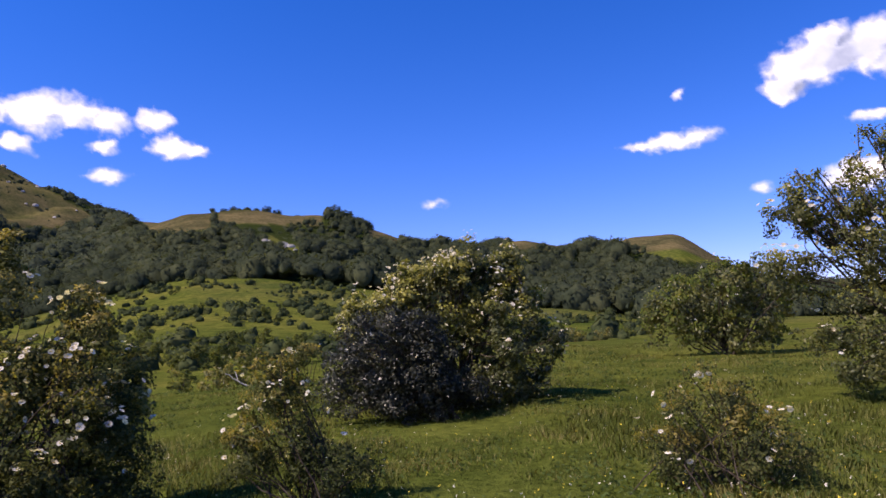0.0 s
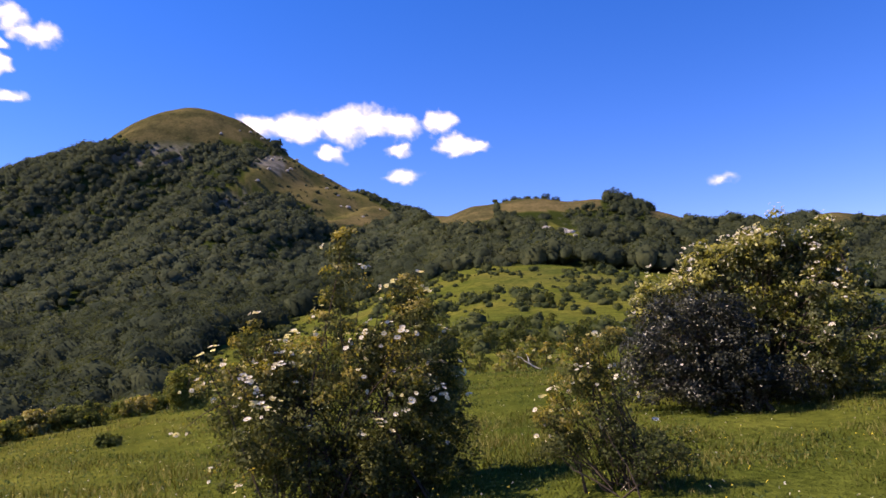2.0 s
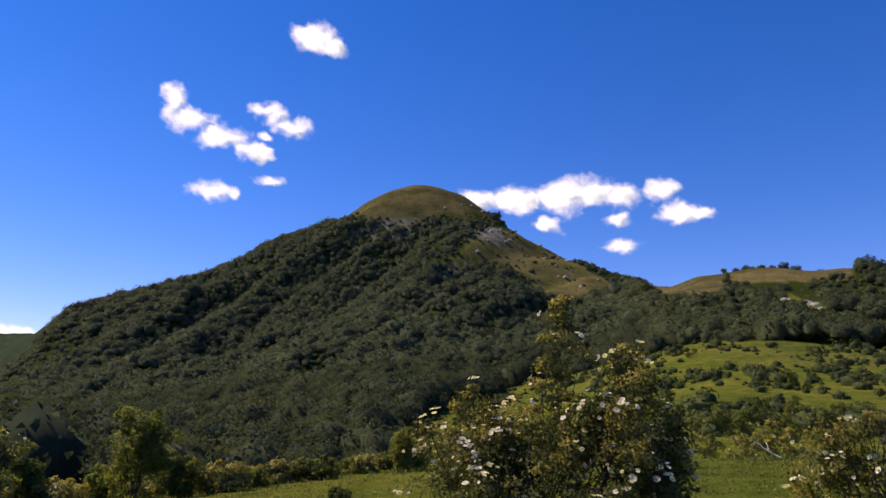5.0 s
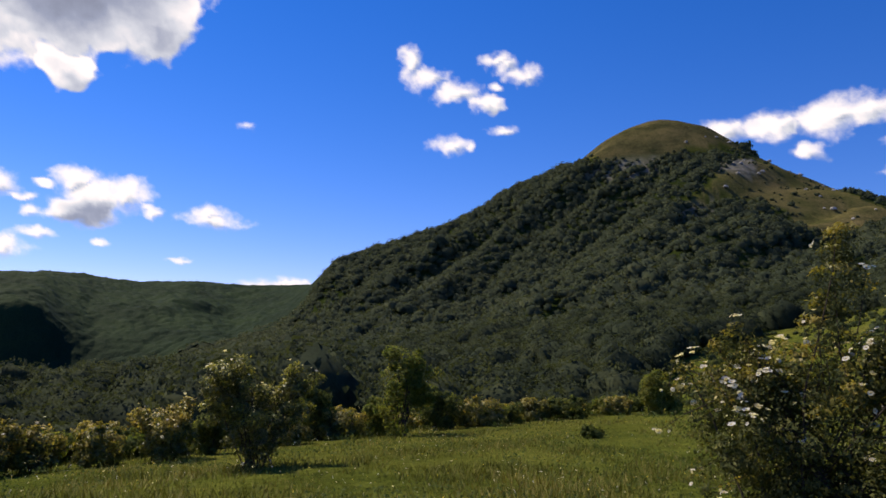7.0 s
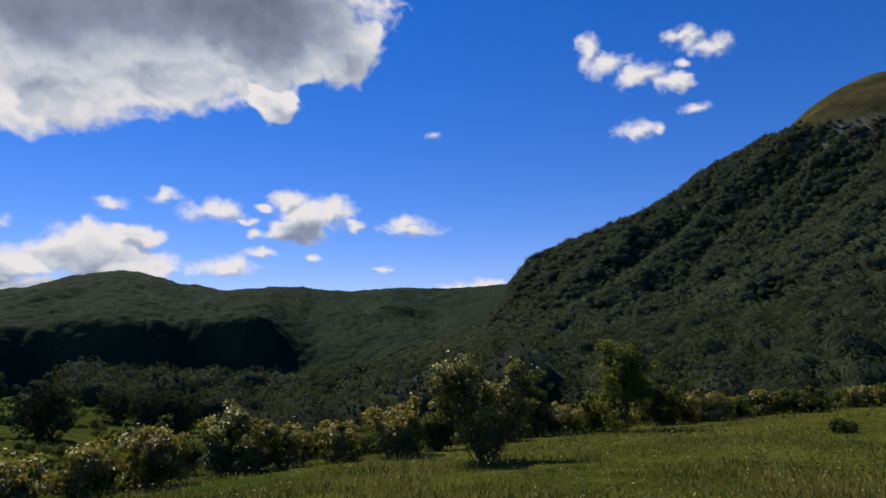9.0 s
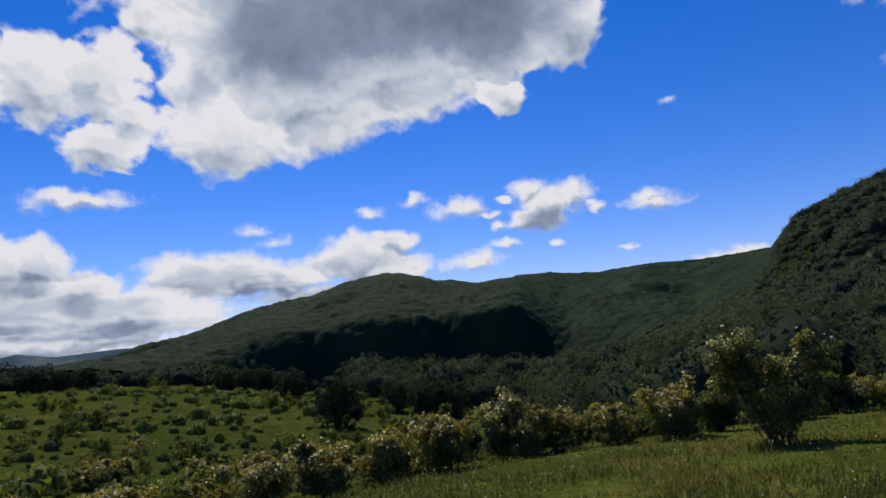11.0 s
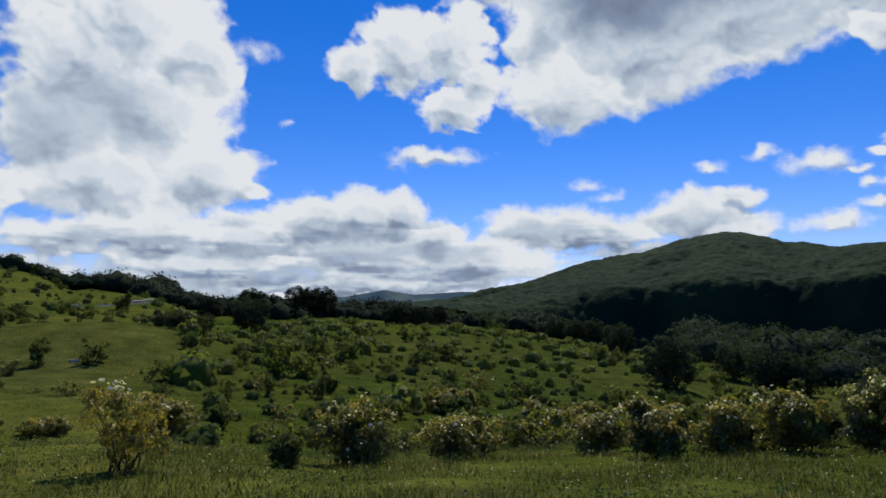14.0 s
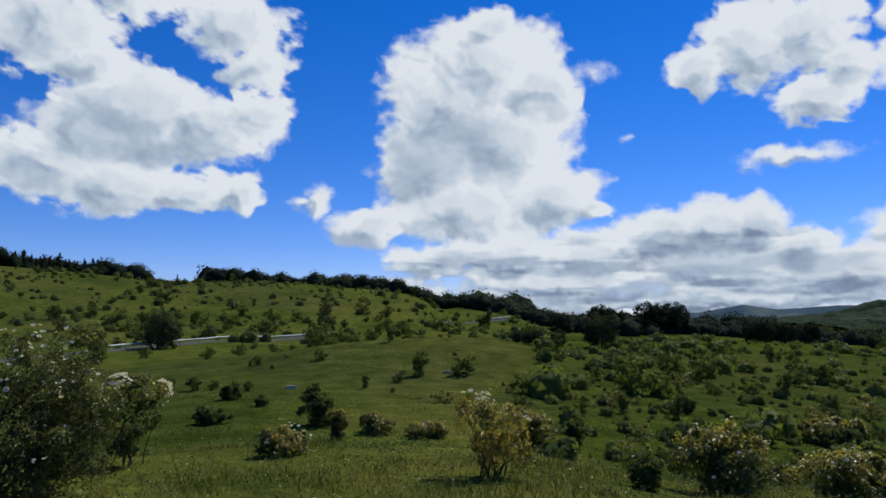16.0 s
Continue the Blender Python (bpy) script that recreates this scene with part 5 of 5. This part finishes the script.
def dead_branch(az, r):
    """A bleached, forked dead branch lying against the shrubs."""
    rng = np.random.default_rng(91)
    p = [stem_path(rng, np.array([0.45, 0, 0.02]), np.array([-0.45, 0.1, 0.55]), 0.035, 0.012, 0.15, 7), stem_path(rng, np.array([0.0, 0, 0.3]), np.array([-0.1, 0.2, 0.62]), 0.02, 0.008, 0.15, 5)]
    ob = obj("dead_branch", np_mesh("dead_branch", *tubes(p, 6)), DEADWOOD, None, "bleached dead branch leaning among the shrubs", "branch")
    ob.matrix_basis = place(az, r)


dead_branch(16.3, 27.5)

# ---- shrubs and small trees scattered over the slopes ----
def wild(seed, material, w, h, n, leaf, name, label, category="shrub", trunk=False, flowers=0, lumps=None, spread=0.13):
    """One shrub of unit height, to be copied."""
    rng = np.random.default_rng(seed)
    lumps = lumps or some_lumps(rng, w, h, 6, 0.25 if not trunk else 0.45)
    return lambda m: shrub(name, m, lumps, n, leaf, material, seed, label, category, "scattered shrubs on the slopes", stems=6, stem_r=0.022, twigs=6, spread=spread, per=45,
                           base=0.03 if trunk else 0.10, far_flowers=flowers, blossom_size=0.02, close=False, young={HAW_SHADED: HAW_YOUNG_LIT, ROSE: GOLD}.get(material))


ROUND = [(0, 0, 0.52, 0.46, 0.46, 0.44), (0, 0, 0.24, 0.42, 0.42, 0.24), (0.18, 0.1, 0.66, 0.26, 0.26, 0.24), (-0.2, -0.08, 0.6, 0.26, 0.26, 0.26), (0.02, -0.2, 0.45, 0.3, 0.26, 0.3)]
MAKERS = [wild(801, SHRUB, 1.3, 1.0, 1050, 0.097, "blackthorn_shrub", "dark green rounded shrub on the grassy slope"),
          wild(802, SHRUB, 1.0, 1.0, 979, 0.097, "privet_shrub", "dark green dense shrub on the grassy slope"),
          wild(803, SHRUB, 1.6, 1.0, 1120, 0.097, "juniper_shrub", "wide low dark shrub on the grassy slope"),
          wild(804, BRIGHT, 1.0, 1.0, 979, 0.097, "hazel_shrub", "fresh green shrub on the grassy slope"),
          wild(805, HAW_SHADED, 1.2, 1.0, 979, 0.097, "hawthorn_bush", "hawthorn shrub with reddish tops on the slope"),
          wild(806, ROSE, 1.5, 1.0, 909, 0.091, "rose_bush", "yellowish wild rose on the grassy slope", flowers=12),
          wild(807, SHRUB, 0.75, 1.0, 979, 0.091, "small_tree", "upright dark green small tree on the slope", "tree", True),
          wild(808, BRIGHT, 0.85, 1.0, 1050, 0.097, "small_tree", "light green small tree on the slope", "tree", True),
          wild(809, OAK_FOREST, 1.0, 1.0, 9000, 0.042, "round_tree", "dense round dark green tree on the slope", "tree", lumps=ROUND, spread=0.075),
          wild(810, DARK_WOOD, 1.0, 1.0, 6000, 0.050, "round_tree", "nearly black round tree on the knoll", "tree", lumps=ROUND, spread=0.09),
          wild(811, DARK_WOOD, 0.5, 1.0, 2600, 0.050, "conifer", "dark pointed conifer at the top of the pasture", "tree", lumps=[(0, 0, 0.12 + 0.16 * k, 0.25 - 0.042 * k, 0.25 - 0.042 * k, 0.14) for k in range(6)], spread=0.07)]
FIRST = {}


def grow(kind, az, r, tall):
    turn = float(RNG.uniform(0, 360))
    if kind in FIRST:
        return copy_thing(FIRST[kind], place(az, r, turn, tall / FIRST[kind].scale[0], 0.02 * tall))
    FIRST[kind] = MAKERS[kind](place(az, r, turn, tall, 0.02 * tall))
    return FIRST[kind]


# those that stand out: kind, azimuth, distance, height
STANDOUT = []
STANDOUT += [(8, 109.02, 121, 5.2), (8, 105.32, 76, 5.3), (8, 100.72, 112, 4.9), (8, 98.12, 104, 5.4), (8, 96.22, 103, 5.0), (8, 110.92, 195, 6.2), (8, 112.22, 198, 6.0),
             (8, 113.72, 204, 5.9), (9, 127.22, 178, 3.6), (9, 126.02, 180, 3.2), (8, 118.12, 187, 3.4), (8, 119.42, 186, 3.0), (8, 138.22, 112, 5.0), (8, 143.22, 111, 2.4),
             (8, 144.02, 112, 2.0), (8, 144.82, 117, 2.1), (8, 141.52, 112, 2.4), (9, 138.02, 192, 6.8), (9, 134.42, 190, 7.8), (9, 132.52, 196, 7.9)]
STANDOUT += [(9, 133.42, 193, 6.4), (9, 136.62, 194, 5.2), (9, 141.42, 190, 5.6), (7, 136.02, 46.5, 2.6), (7, 133.92, 47, 1.7), (0, 131.12, 62, 2.4), (0, 149.43, 46, 1.6),
             (2, 144.82, 40, 1.2), (8, 172.43, 98, 4.6), (2, 173.23, 115, 4.0), (1, 177.13, 80, 3.5), (0, 160.43, 84, 3.2), (1, 160.63, 92, 4.2), (0, 157.43, 80, 2.2),
             (5, 123.42, 41, 1.3), (5, 121.22, 40, 1.2), (8, 8.7, 496, 11), (8, 7.6, 497, 10), (8, 6.6, 498, 8), (8, 5.8, 498, 7)]
STANDOUT += [(8, 24, 520, 11), (8, 25, 525, 9), (8, 13.2, 498, 6), (8, 14, 498, 7), (8, 14.8, 499, 5), (8, 16.6, 500, 6), (8, 17.3, 500, 5),
             (8, 11.6, 497, 4), (5, 15.5, 30, 1.7), (5, 17.5, 31, 1.3), (0, 20.3, 34, 1.2), (6, 12.2, 72, 2.4), (6, 11.6, 74, 2.8), (2, 20.5, 78, 2.4),
             (0, 14.6, 66, 1.9), (5, -10.5, 66, 1.8), (5, -13, 70, 1.6)]
STANDOUT += [(6, 152.7, 45.3, 1.5), (6, 156.9, 39.7, 0.7), (1, 164.9, 32.4, 0.5), (1, 169.8, 40.5, 0.95), (0, 168.5, 40.8, 0.65), (0, 167.0, 40.0, 0.6), (1, 165.9, 39.4, 0.65),
             (2, 174.5, 144.7, 2.9), (0, 164.4, 161.8, 3.5), (0, 162.6, 165.4, 2.9), (1, 166.7, 173.1, 3.1), (8, 160.2, 136.9, 3.5), (0, 158.9, 117.8, 2.6), (1, 156.5, 104.3, 2.5),
             (0, 160.5, 50.7, 0.9), (0, 157.2, 184.5, 4.0), (0, 155.4, 184.2, 3.6), (0, 153.6, 129.4, 2.5), (1, 155.9, 130.1, 2.1), (1, 144.6, 32.5, 0.9), (5, 150.7, 34.2, 0.8)]
STANDOUT += [(2, 130.1, 52.3, 1.1), (2, 127.4, 57.0, 1.3), (6, 125.4, 57.7, 1.7), (0, 123.9, 67.8, 2.0), (1, 122.7, 72.8, 2.2), (9, 126.6, 175.9, 4.6), (9, 124.8, 178, 4.4), (9, 123.4, 182.9, 4.6),
             (2, 118.5, 169.8, 3.7), (5, 120.5, 52.0, 1.6), (0, 117.1, 46.3, 2.0), (1, 176.8, 71.6, 2.1), (6, 132.8, 39.2, 1.2), (0, 132.8, 66.7, 2.4), (0, 131.0, 73.2, 2.2)]
rng = np.random.default_rng(68)
STANDOUT += [(10, float(az + rng.uniform(-0.12, 0.12)), float(318 + rng.uniform(-6, 6)), float(rng.uniform(4.2, 7.5))) for az in np.arange(176.6, 184.5, 0.3)]
STANDOUT += [(10, 174.6, 318, 3.4), (10, 175.2, 317, 4.0), (10, 171.6, 314, 3.6), (10, 173.4, 316, 3.0)]
for kind, az, r, tall in STANDOUT:
    grow(kind, az, r, tall * (1.12 if kind in (8, 9) else 1.0))


def scatter(count, az0, az1, r0, r1, small, large, kinds, seed, clump=0.45, near=False):
    """Shrubs over a sector, thicker where the slope's thickets are."""
    rng = np.random.default_rng(seed)
    done = []
    while len(done) < count:
        az, r = rng.uniform(az0, az1), math.exp(rng.uniform(math.log(r0), math.log(r1)))
        x, y = polar(az, r)
        if float(fbm(np.array([x * 0.06]), np.array([y * 0.06]), 2, seed)[0]) < clump + rng.uniform(-0.15, 0.1):
            continue
        z = float(height(x, y)[0])
        if bool(wooded(np.array([x]), np.array([y]), np.array([z]))[0]):
            continue
        done.append((az, r, (small + (large - small) * rng.uniform(0, 1) ** 2.2) * (1 if near else min(1.1, max(0.26, r / 85)))))
    for az, r, tall in done:
        grow(kinds[int(rng.integers(len(kinds)))], az, r, tall)


scatter(240, 96, 143, 24, 160, 0.6, 2.4, (0, 1, 3, 3, 7, 4, 5, 6, 3, 2), 901, 0.40)
scatter(60, 98, 132, 13, 42, 0.35, 1.1, (0, 1, 2, 4, 5, 3), 915, 0.30, True)
scatter(40, 99, 124, 11, 26, 0.45, 1.1, (0, 1, 4, 5, 3, 5), 919, 0.25, True)
scatter(8, 132, 186, 14, 40, 0.25, 0.6, (0, 1, 2, 5), 916, 0.42, True)
scatter(22, 84, 100, 20, 90, 0.7, 2.4, (0, 1, 4, 5, 3), 902, 0.35)
scatter(40, 143, 186, 42, 130, 0.6, 2.0, (0, 1, 2, 0, 1, 4, 6), 903, 0.45)
scatter(95, 143, 186, 120, 300, 1.2, 3.8, (0, 1, 2, 0, 1, 6, 4), 904, 0.45)
scatter(80, 2, 40, 60, 240, 1.2, 3.2, (0, 1, 2, 0, 2, 6), 905, 0.42)
scatter(24, 2, 42, 26, 80, 0.6, 1.6, (0, 2, 5, 4), 906, 0.42)
scatter(30, -22, 4, 75, 230, 0.8, 2.2, (2, 5, 4, 0), 907, 0.40)
scatter(36, 38, 64, 24, 110, 0.8, 2.6, (0, 1, 3, 5, 4), 908, 0.35)
scatter(22, 64, 86, 18, 85, 0.7, 2.6, (0, 1, 3, 0, 4), 909, 0.30)


def low_scrub(name, count, az0, az1, r0, r1, size, seed, label, clump=0.5, material=FOREST, cards=34):
    """Low scrub too small and thick to count."""
    rng = np.random.default_rng(seed)
    az, r = rng.uniform(az0, az1, count * 3), np.sqrt(rng.uniform(r0 ** 2, r1 ** 2, count * 3))
    x, y = polar(az, r)
    z = height(x, y)
    keep = (fbm(x * 0.05, y * 0.05, 3, seed) > clump + rng.uniform(-0.12, 0.12, len(x))) & ~wooded(x, y, z)
    x, y, z = x[keep][:count], y[keep][:count], z[keep][:count]
    w = size * np.clip(np.exp(rng.normal(-0.15, 0.5, len(x))), 0.3, 2.4)
    leafy_crowns(name, np.stack([x, y, z + w * 0.25], 1), w, w * rng.uniform(0.6, 1.1, len(x)), material, label, seed, cards, 0.28)


low_scrub("low_scrub", 1150, -16, 42, 66, 262, 0.95, 911, "low dark scrub dotted over the sloping meadow", 0.49, SCRUB, 44)
low_scrub("low_scrub", 650, 143, 186, 110, 330, 0.8, 912, "low scrub dotted over the hill pasture", 0.46, SHRUB, 44)
low_scrub("slope_scrub", 700, 94, 143, 30, 165, 0.62, 917, "low green scrub thick over the grassy slope", 0.40, BRIGHT, 60)
low_scrub("slope_scrub", 420, 94, 143, 19, 60, 0.30, 918, "small green scrub between the slope's shrubs", 0.40, SHRUB, 70)
low_scrub("meadow_scrub", 260, 34, 62, 60, 270, 0.8, 920, "low scrub in the clearings below the mountain", 0.40, SHRUB, 44)
low_scrub("mountain_scrub", 160, 26, 38, 560, 850, 1.6, 914, "scattered low scrub on the open mountain flank", 0.54)

# ---- meadow grass ----
def grass(name, count, az0, az1, r0, r1, seed, label):
    rng = np.random.default_rng(seed)
    az = rng.uniform(az0, az1, count)
    r = np.exp(rng.uniform(math.log(r0), math.log(r1), count))
    x, y = polar(az, r)
    thick = fbm(x * 1.1, y * 1.1, 3, seed)
    keep = rng.uniform(0, 1, count) < np.clip((thick - 0.25) * 2.4, 0.15, 1)
    x, y, r, thick = x[keep], y[keep], r[keep], thick[keep]
    z = height(x, y)
    n = len(x)
    grow_by = np.maximum(1, r / 11)
    tall = (0.02 + 0.085 * np.clip(thick * 1.9 - 0.5, 0, 1) * rng.uniform(0.4, 1.3, n)) * (1 + 0.9 * (rng.uniform(0, 1, n) > 0.97))
    wide = 0.0046 * grow_by * rng.uniform(0.7, 1.4, n)
    a = rng.uniform(0, 6.283, n)
    lean = rng.normal(size=(n, 2)) * 0.35 * tall[:, None]
    dx, dy = np.cos(a) * wide, np.sin(a) * wide
    base = np.stack([x, y, z - 0.01], 1)
    off = np.stack([dx, dy, 0 * dx], 1)
    tip = base + np.stack([lean[:, 0], lean[:, 1], tall], 1)
    v = np.stack([base - off, base + off, tip], 1).reshape(-1, 3)
    flat = unit_rows(np.stack([np.sin(a), -np.cos(a), 0 * a], 1) * rng.choice([-0.45, 0.45], n)[:, None] + [0, 0, 1] + rng.normal(size=(n, 3)) * 0.25)
    return obj(name, np_mesh(name, v, np.arange(3 * n).reshape(n, 3), normals=np.repeat(flat, 3, 0)), GRASS, None, label, "grass", kind="stuff")


grass("meadow_grass", 420000, -36, 188, 4.2, 40, 921, "short green meadow grass with taller tufts")
grass("meadow_grass", 60000, -180, 180, 0.5, 4.3, 922, "short green meadow grass with fine blades")
grass("meadow_grass", 60000, 188, 324, 4.2, 40, 923, "short green meadow grass on the open hill")


def meadow_flowers(name, count, material, size, seed, label):
    rng = np.random.default_rng(seed)
    az, r = rng.uniform(-36, 188, count), np.exp(rng.uniform(math.log(4.3), math.log(24), count))
    x, y = polar(az, r)
    keep = fbm(x * 0.35, y * 0.35, 2, seed) > 0.45
    x, y = x[keep], y[keep]
    c = np.stack([x, y, height(x, y) + rng.uniform(0.06, 0.2, len(x))], 1)
    v, f = flower_quads(rng, c, size)
    obj(name, np_mesh(name, v, f, smooth=False), material, None, label, "wildflowers", kind="stuff")


def meadow_herbs(name, count, seed, label):
    """Low broad-leaved herbs in loose patches between the grass."""
    rng = np.random.default_rng(seed)
    az, r = rng.uniform(-36, 188, count), np.exp(rng.uniform(math.log(4.3), math.log(26), count))
    x, y = polar(az, r)
    keep = fbm(x * 0.8, y * 0.8, 3, seed) > 0.50 + rng.uniform(-0.06, 0.06, count)
    x, y, r = x[keep], y[keep], r[keep]
    k = 5
    c = np.repeat(np.stack([x, y, height(x, y) + 0.02], 1), k, 0) + rng.normal(size=(len(x) * k, 3)) * [0.05, 0.05, 0.03] + [0, 0, 0.05]
    up = np.tile([0.0, 0.0, 1.0], (len(c), 1))
    v, f = leaf_quads(rng, c, 0.030 * np.repeat(np.maximum(1, r / 9), k), up, 0.6)
    obj(name, np_mesh(name, v, f, smooth=False), HERB, None, label, "herbs", kind="stuff")


meadow_herbs("meadow_herbs", 16000, 935, "low broad-leaved green herbs among the grass")
YELLOW = plain("yellow_petals", [(0.3, (0.55, 0.42, 0.03)), (0.7, (0.75, 0.6, 0.06))], 20.0, 0.6)
meadow_flowers("daisies", 2600, PETAL, 0.015, 931, "tiny white meadow flowers among the grass")
meadow_flowers("buttercups", 2200, YELLOW, 0.015, 932, "tiny yellow meadow flowers among the grass")

# ---- road with its guard rail, stones ----
ASPHALT = plain("pale_asphalt", [(0.3, (0.08, 0.078, 0.07)), (0.7, (0.13, 0.125, 0.115))], 1.2, 0.9, 0.01, 30.0)
STEEL = plain("galvanised_steel", [(0.3, (0.42, 0.42, 0.41)), (0.7, (0.56, 0.56, 0.55))], 3.0, 0.6)
CONCRETE = plain("pale_concrete", [(0.3, (0.46, 0.41, 0.32)), (0.7, (0.60, 0.55, 0.44))], 5.0, 0.85, 0.01, 20.0)
STONE = plain("limestone", [(0.3, (0.26, 0.25, 0.22)), (0.7, (0.46, 0.44, 0.40))], 2.0, 0.9, 0.05, 4.0)


def road_line(points, step=2.0):
    p = np.array([at(az, r)[:2] for az, r in points])
    s = np.concatenate([[0], np.cumsum(np.linalg.norm(np.diff(p, axis=0), axis=1))])
    t = np.arange(0, s[-1], step)
    return np.stack([np.interp(t, s, p[:, 0]), np.interp(t, s, p[:, 1])], 1)


def road(points, width, lift):
    c = road_line(points)
    t = unit(np.gradient(c, axis=0))
    side = np.stack([-t[:, 1], t[:, 0]], 1)
    z = height(c[:, 0], c[:, 1]) + lift
    rows = []
    for off, dz in ((-0.5 * width - 0.5, -0.35), (-0.5 * width, 0), (0, 0.05), (0.5 * width, 0), (0.5 * width + 0.5, -0.35)):
        q = c + side * off
        rows.append(np.stack([q[:, 0], q[:, 1], 0.5 * z + 0.5 * (height(q[:, 0], q[:, 1]) + lift) + dz], 1))
    v = np.stack(rows, 1).reshape(-1, 3)
    i, j = np.meshgrid(np.arange(len(c) - 1), np.arange(4), indexing="ij")
    i, j = i.ravel(), j.ravel()
    f = np.stack([i * 5 + j, i * 5 + j + 1, (i + 1) * 5 + j + 1, (i + 1) * 5 + j], 1)
    obj("road", np_mesh("road", v, f), ASPHALT, None, "pale country road crossing the hill pasture", "road", kind="structure")
    return c, side, z


def guard_rail(c, z, off, side):
    """A steel rail on short posts along the road's edge."""
    q = c + side * off
    mid = len(q) // 2
    origin = np.array([q[mid, 0], q[mid, 1], z[mid]])
    thing = empty("guard_rail", pose(*origin), "long galvanised steel guard rail beside the road", "guard rail")
    rows = [np.stack([q[:, 0] + side[:, 0] * o, q[:, 1] + side[:, 1] * o, z + h], 1) - origin for o, h in ((0, 0.48), (0.05, 0.55), (0, 0.62), (0.05, 0.68), (0, 0.76), (-0.03, 0.62))]
    v = np.stack(rows, 1).reshape(-1, 3)
    i, j = np.meshgrid(np.arange(len(q) - 1), np.arange(6), indexing="ij")
    i, j = i.ravel(), j.ravel()
    f = np.stack([i * 6 + j, i * 6 + (j + 1) % 6, (i + 1) * 6 + (j + 1) % 6, (i + 1) * 6 + j], 1)
    obj("rail", np_mesh("rail", v, f), STEEL, thing)
    post = None
    for k in range(0, len(q), 2):
        if post is None:
            bm = bmesh.new()
            bmesh.ops.create_cube(bm, size=1.0, matrix=Matrix.Translation((0, 0, 0.2)) @ Matrix.Diagonal((0.10, 0.06, 1.0, 1)))
            bmesh.ops.bevel(bm, geom=bm.edges[:], offset=0.01, segments=1)
            post = bpy.data.meshes.new("post")
            bm.to_mesh(post)
            bm.free()
            post.materials.append(STEEL)
        ob = new("post", post)
        ob.parent = thing
        ob.matrix_basis = Matrix.Translation((q[k, 0] - side[k, 0] * 0.1 - origin[0], q[k, 1] - side[k, 1] * 0.1 - origin[1], z[k] - origin[2]))
    return thing


line, side, rz = road([(184.0, 86), (176.8, 94.6), (172.3, 106), (169.7, 111), (165.4, 121), (162.5, 127.5), (160.2, 133)], 3.4, 0.12)
keep = slice(6, len(line))
guard_rail(line[keep], rz[keep], -2.6, side[keep])
line, side, rz = road([(152.6, 178), (151.1, 183), (149.1, 184), (145.6, 211)], 2.2, 0.15)
guard_rail(line[2:6], rz[2:6], -1.6, side[2:6])
guard_rail(line[14:25], rz[14:25], -1.6, side[14:25])


def boulder(seed, m, size, label, material=STONE, name="boulder"):
    rng = np.random.default_rng(seed)
    v, f = ico(2)
    k = rng.normal(size=(4, 3)) * 2
    s = v * (1 + 0.22 * np.sin(v @ k.T + rng.uniform(0, 6, 4)).mean(1) * 2)[:, None] * size
    s[:, 2] = np.maximum(s[:, 2], -0.25 * size[2])
    ob = obj(name, np_mesh(name, s, f, smooth=False), material, None, label, "rock", "limestone boulders")
    ob.matrix_basis = m
    return ob


def trough(az, r, w, d, h):
    """A small concrete drinking trough, hollow on top."""
    bm = bmesh.new()
    bmesh.ops.create_cube(bm, size=1.0, matrix=Matrix.Translation((0, 0, h / 2)) @ Matrix.Diagonal((w, d, h, 1)))
    top = max(bm.faces, key=lambda q: q.calc_center_median().z)
    inner = bmesh.ops.inset_region(bm, faces=[top], thickness=0.12)
    bmesh.ops.translate(bm, verts=top.verts, vec=(0, 0, -0.3 * h))
    bmesh.ops.bevel(bm, geom=[e for e in bm.edges if e.calc_length() > 0.3], offset=0.02, segments=1)
    ob = part("water_trough", bm, CONCRETE, None)
    ob.matrix_basis = place(az, r, az + 8, 1.0, 0.05)
    return tagged(ob, "pale concrete water trough on the pasture", "trough", "troughs on the pasture")


trough(150.4, 46.4, 0.5, 0.3, 0.2)
trough(162.7, 40.3, 0.45, 0.35, 0.2)

rng = np.random.default_rng(77)
for k in range(16):
    az = 179 - rng.uniform(0, 7)
    r = rng.uniform(112, 122)
    s = rng.uniform(0.25, 0.7)
    boulder(700 + k, place(az, r, float(rng.uniform(0, 360)), 1.0, 0.1 * s), np.array([s, s * 0.8, s * 0.7]), "small pale limestone boulder in the grass")
for k in range(46):
    az, r = rng.uniform(27, 41), rng.uniform(610, 860)
    x, y, z = at(az, r)
    if not on_open_hill(np.array([az]), elevation(np.array([x]), np.array([y]), np.array([z])))[0]:
        continue
    s = rng.uniform(1.2, 3.2)
    boulder(760 + k, pose(x, y, z, 0, 0, rng.uniform(0, 360)), np.array([s, s * 0.8, s * 0.8]), "pale limestone outcrop on the mountain flank")

for k in range(14):
    az = rng.uniform(11.0, 14.2)
    r = float(np.interp(az, [11.0, 14.2], [322, 356]) + rng.uniform(-10, 8))
    s = rng.uniform(0.8, 2.2)
    boulder(840 + k, place(az, r, float(rng.uniform(0, 360)), 1.0, 0.1 * s), np.array([s, s * 0.8, s * 0.75]), "pale limestone outcrop on the wooded hillside")
for az, r, s in ((-12.4, 250, 1.1), (-12.7, 248, 0.8), (-8.2, 126, 0.5), (19.7, 115, 0.45), (19.4, 113, 0.3)):
    boulder(int(900 + r), place(az, r, 40.0, 1.0, 0.1 * s), np.array([s, s * 0.7, s * 0.6]), "pale limestone boulder in the sloping meadow")
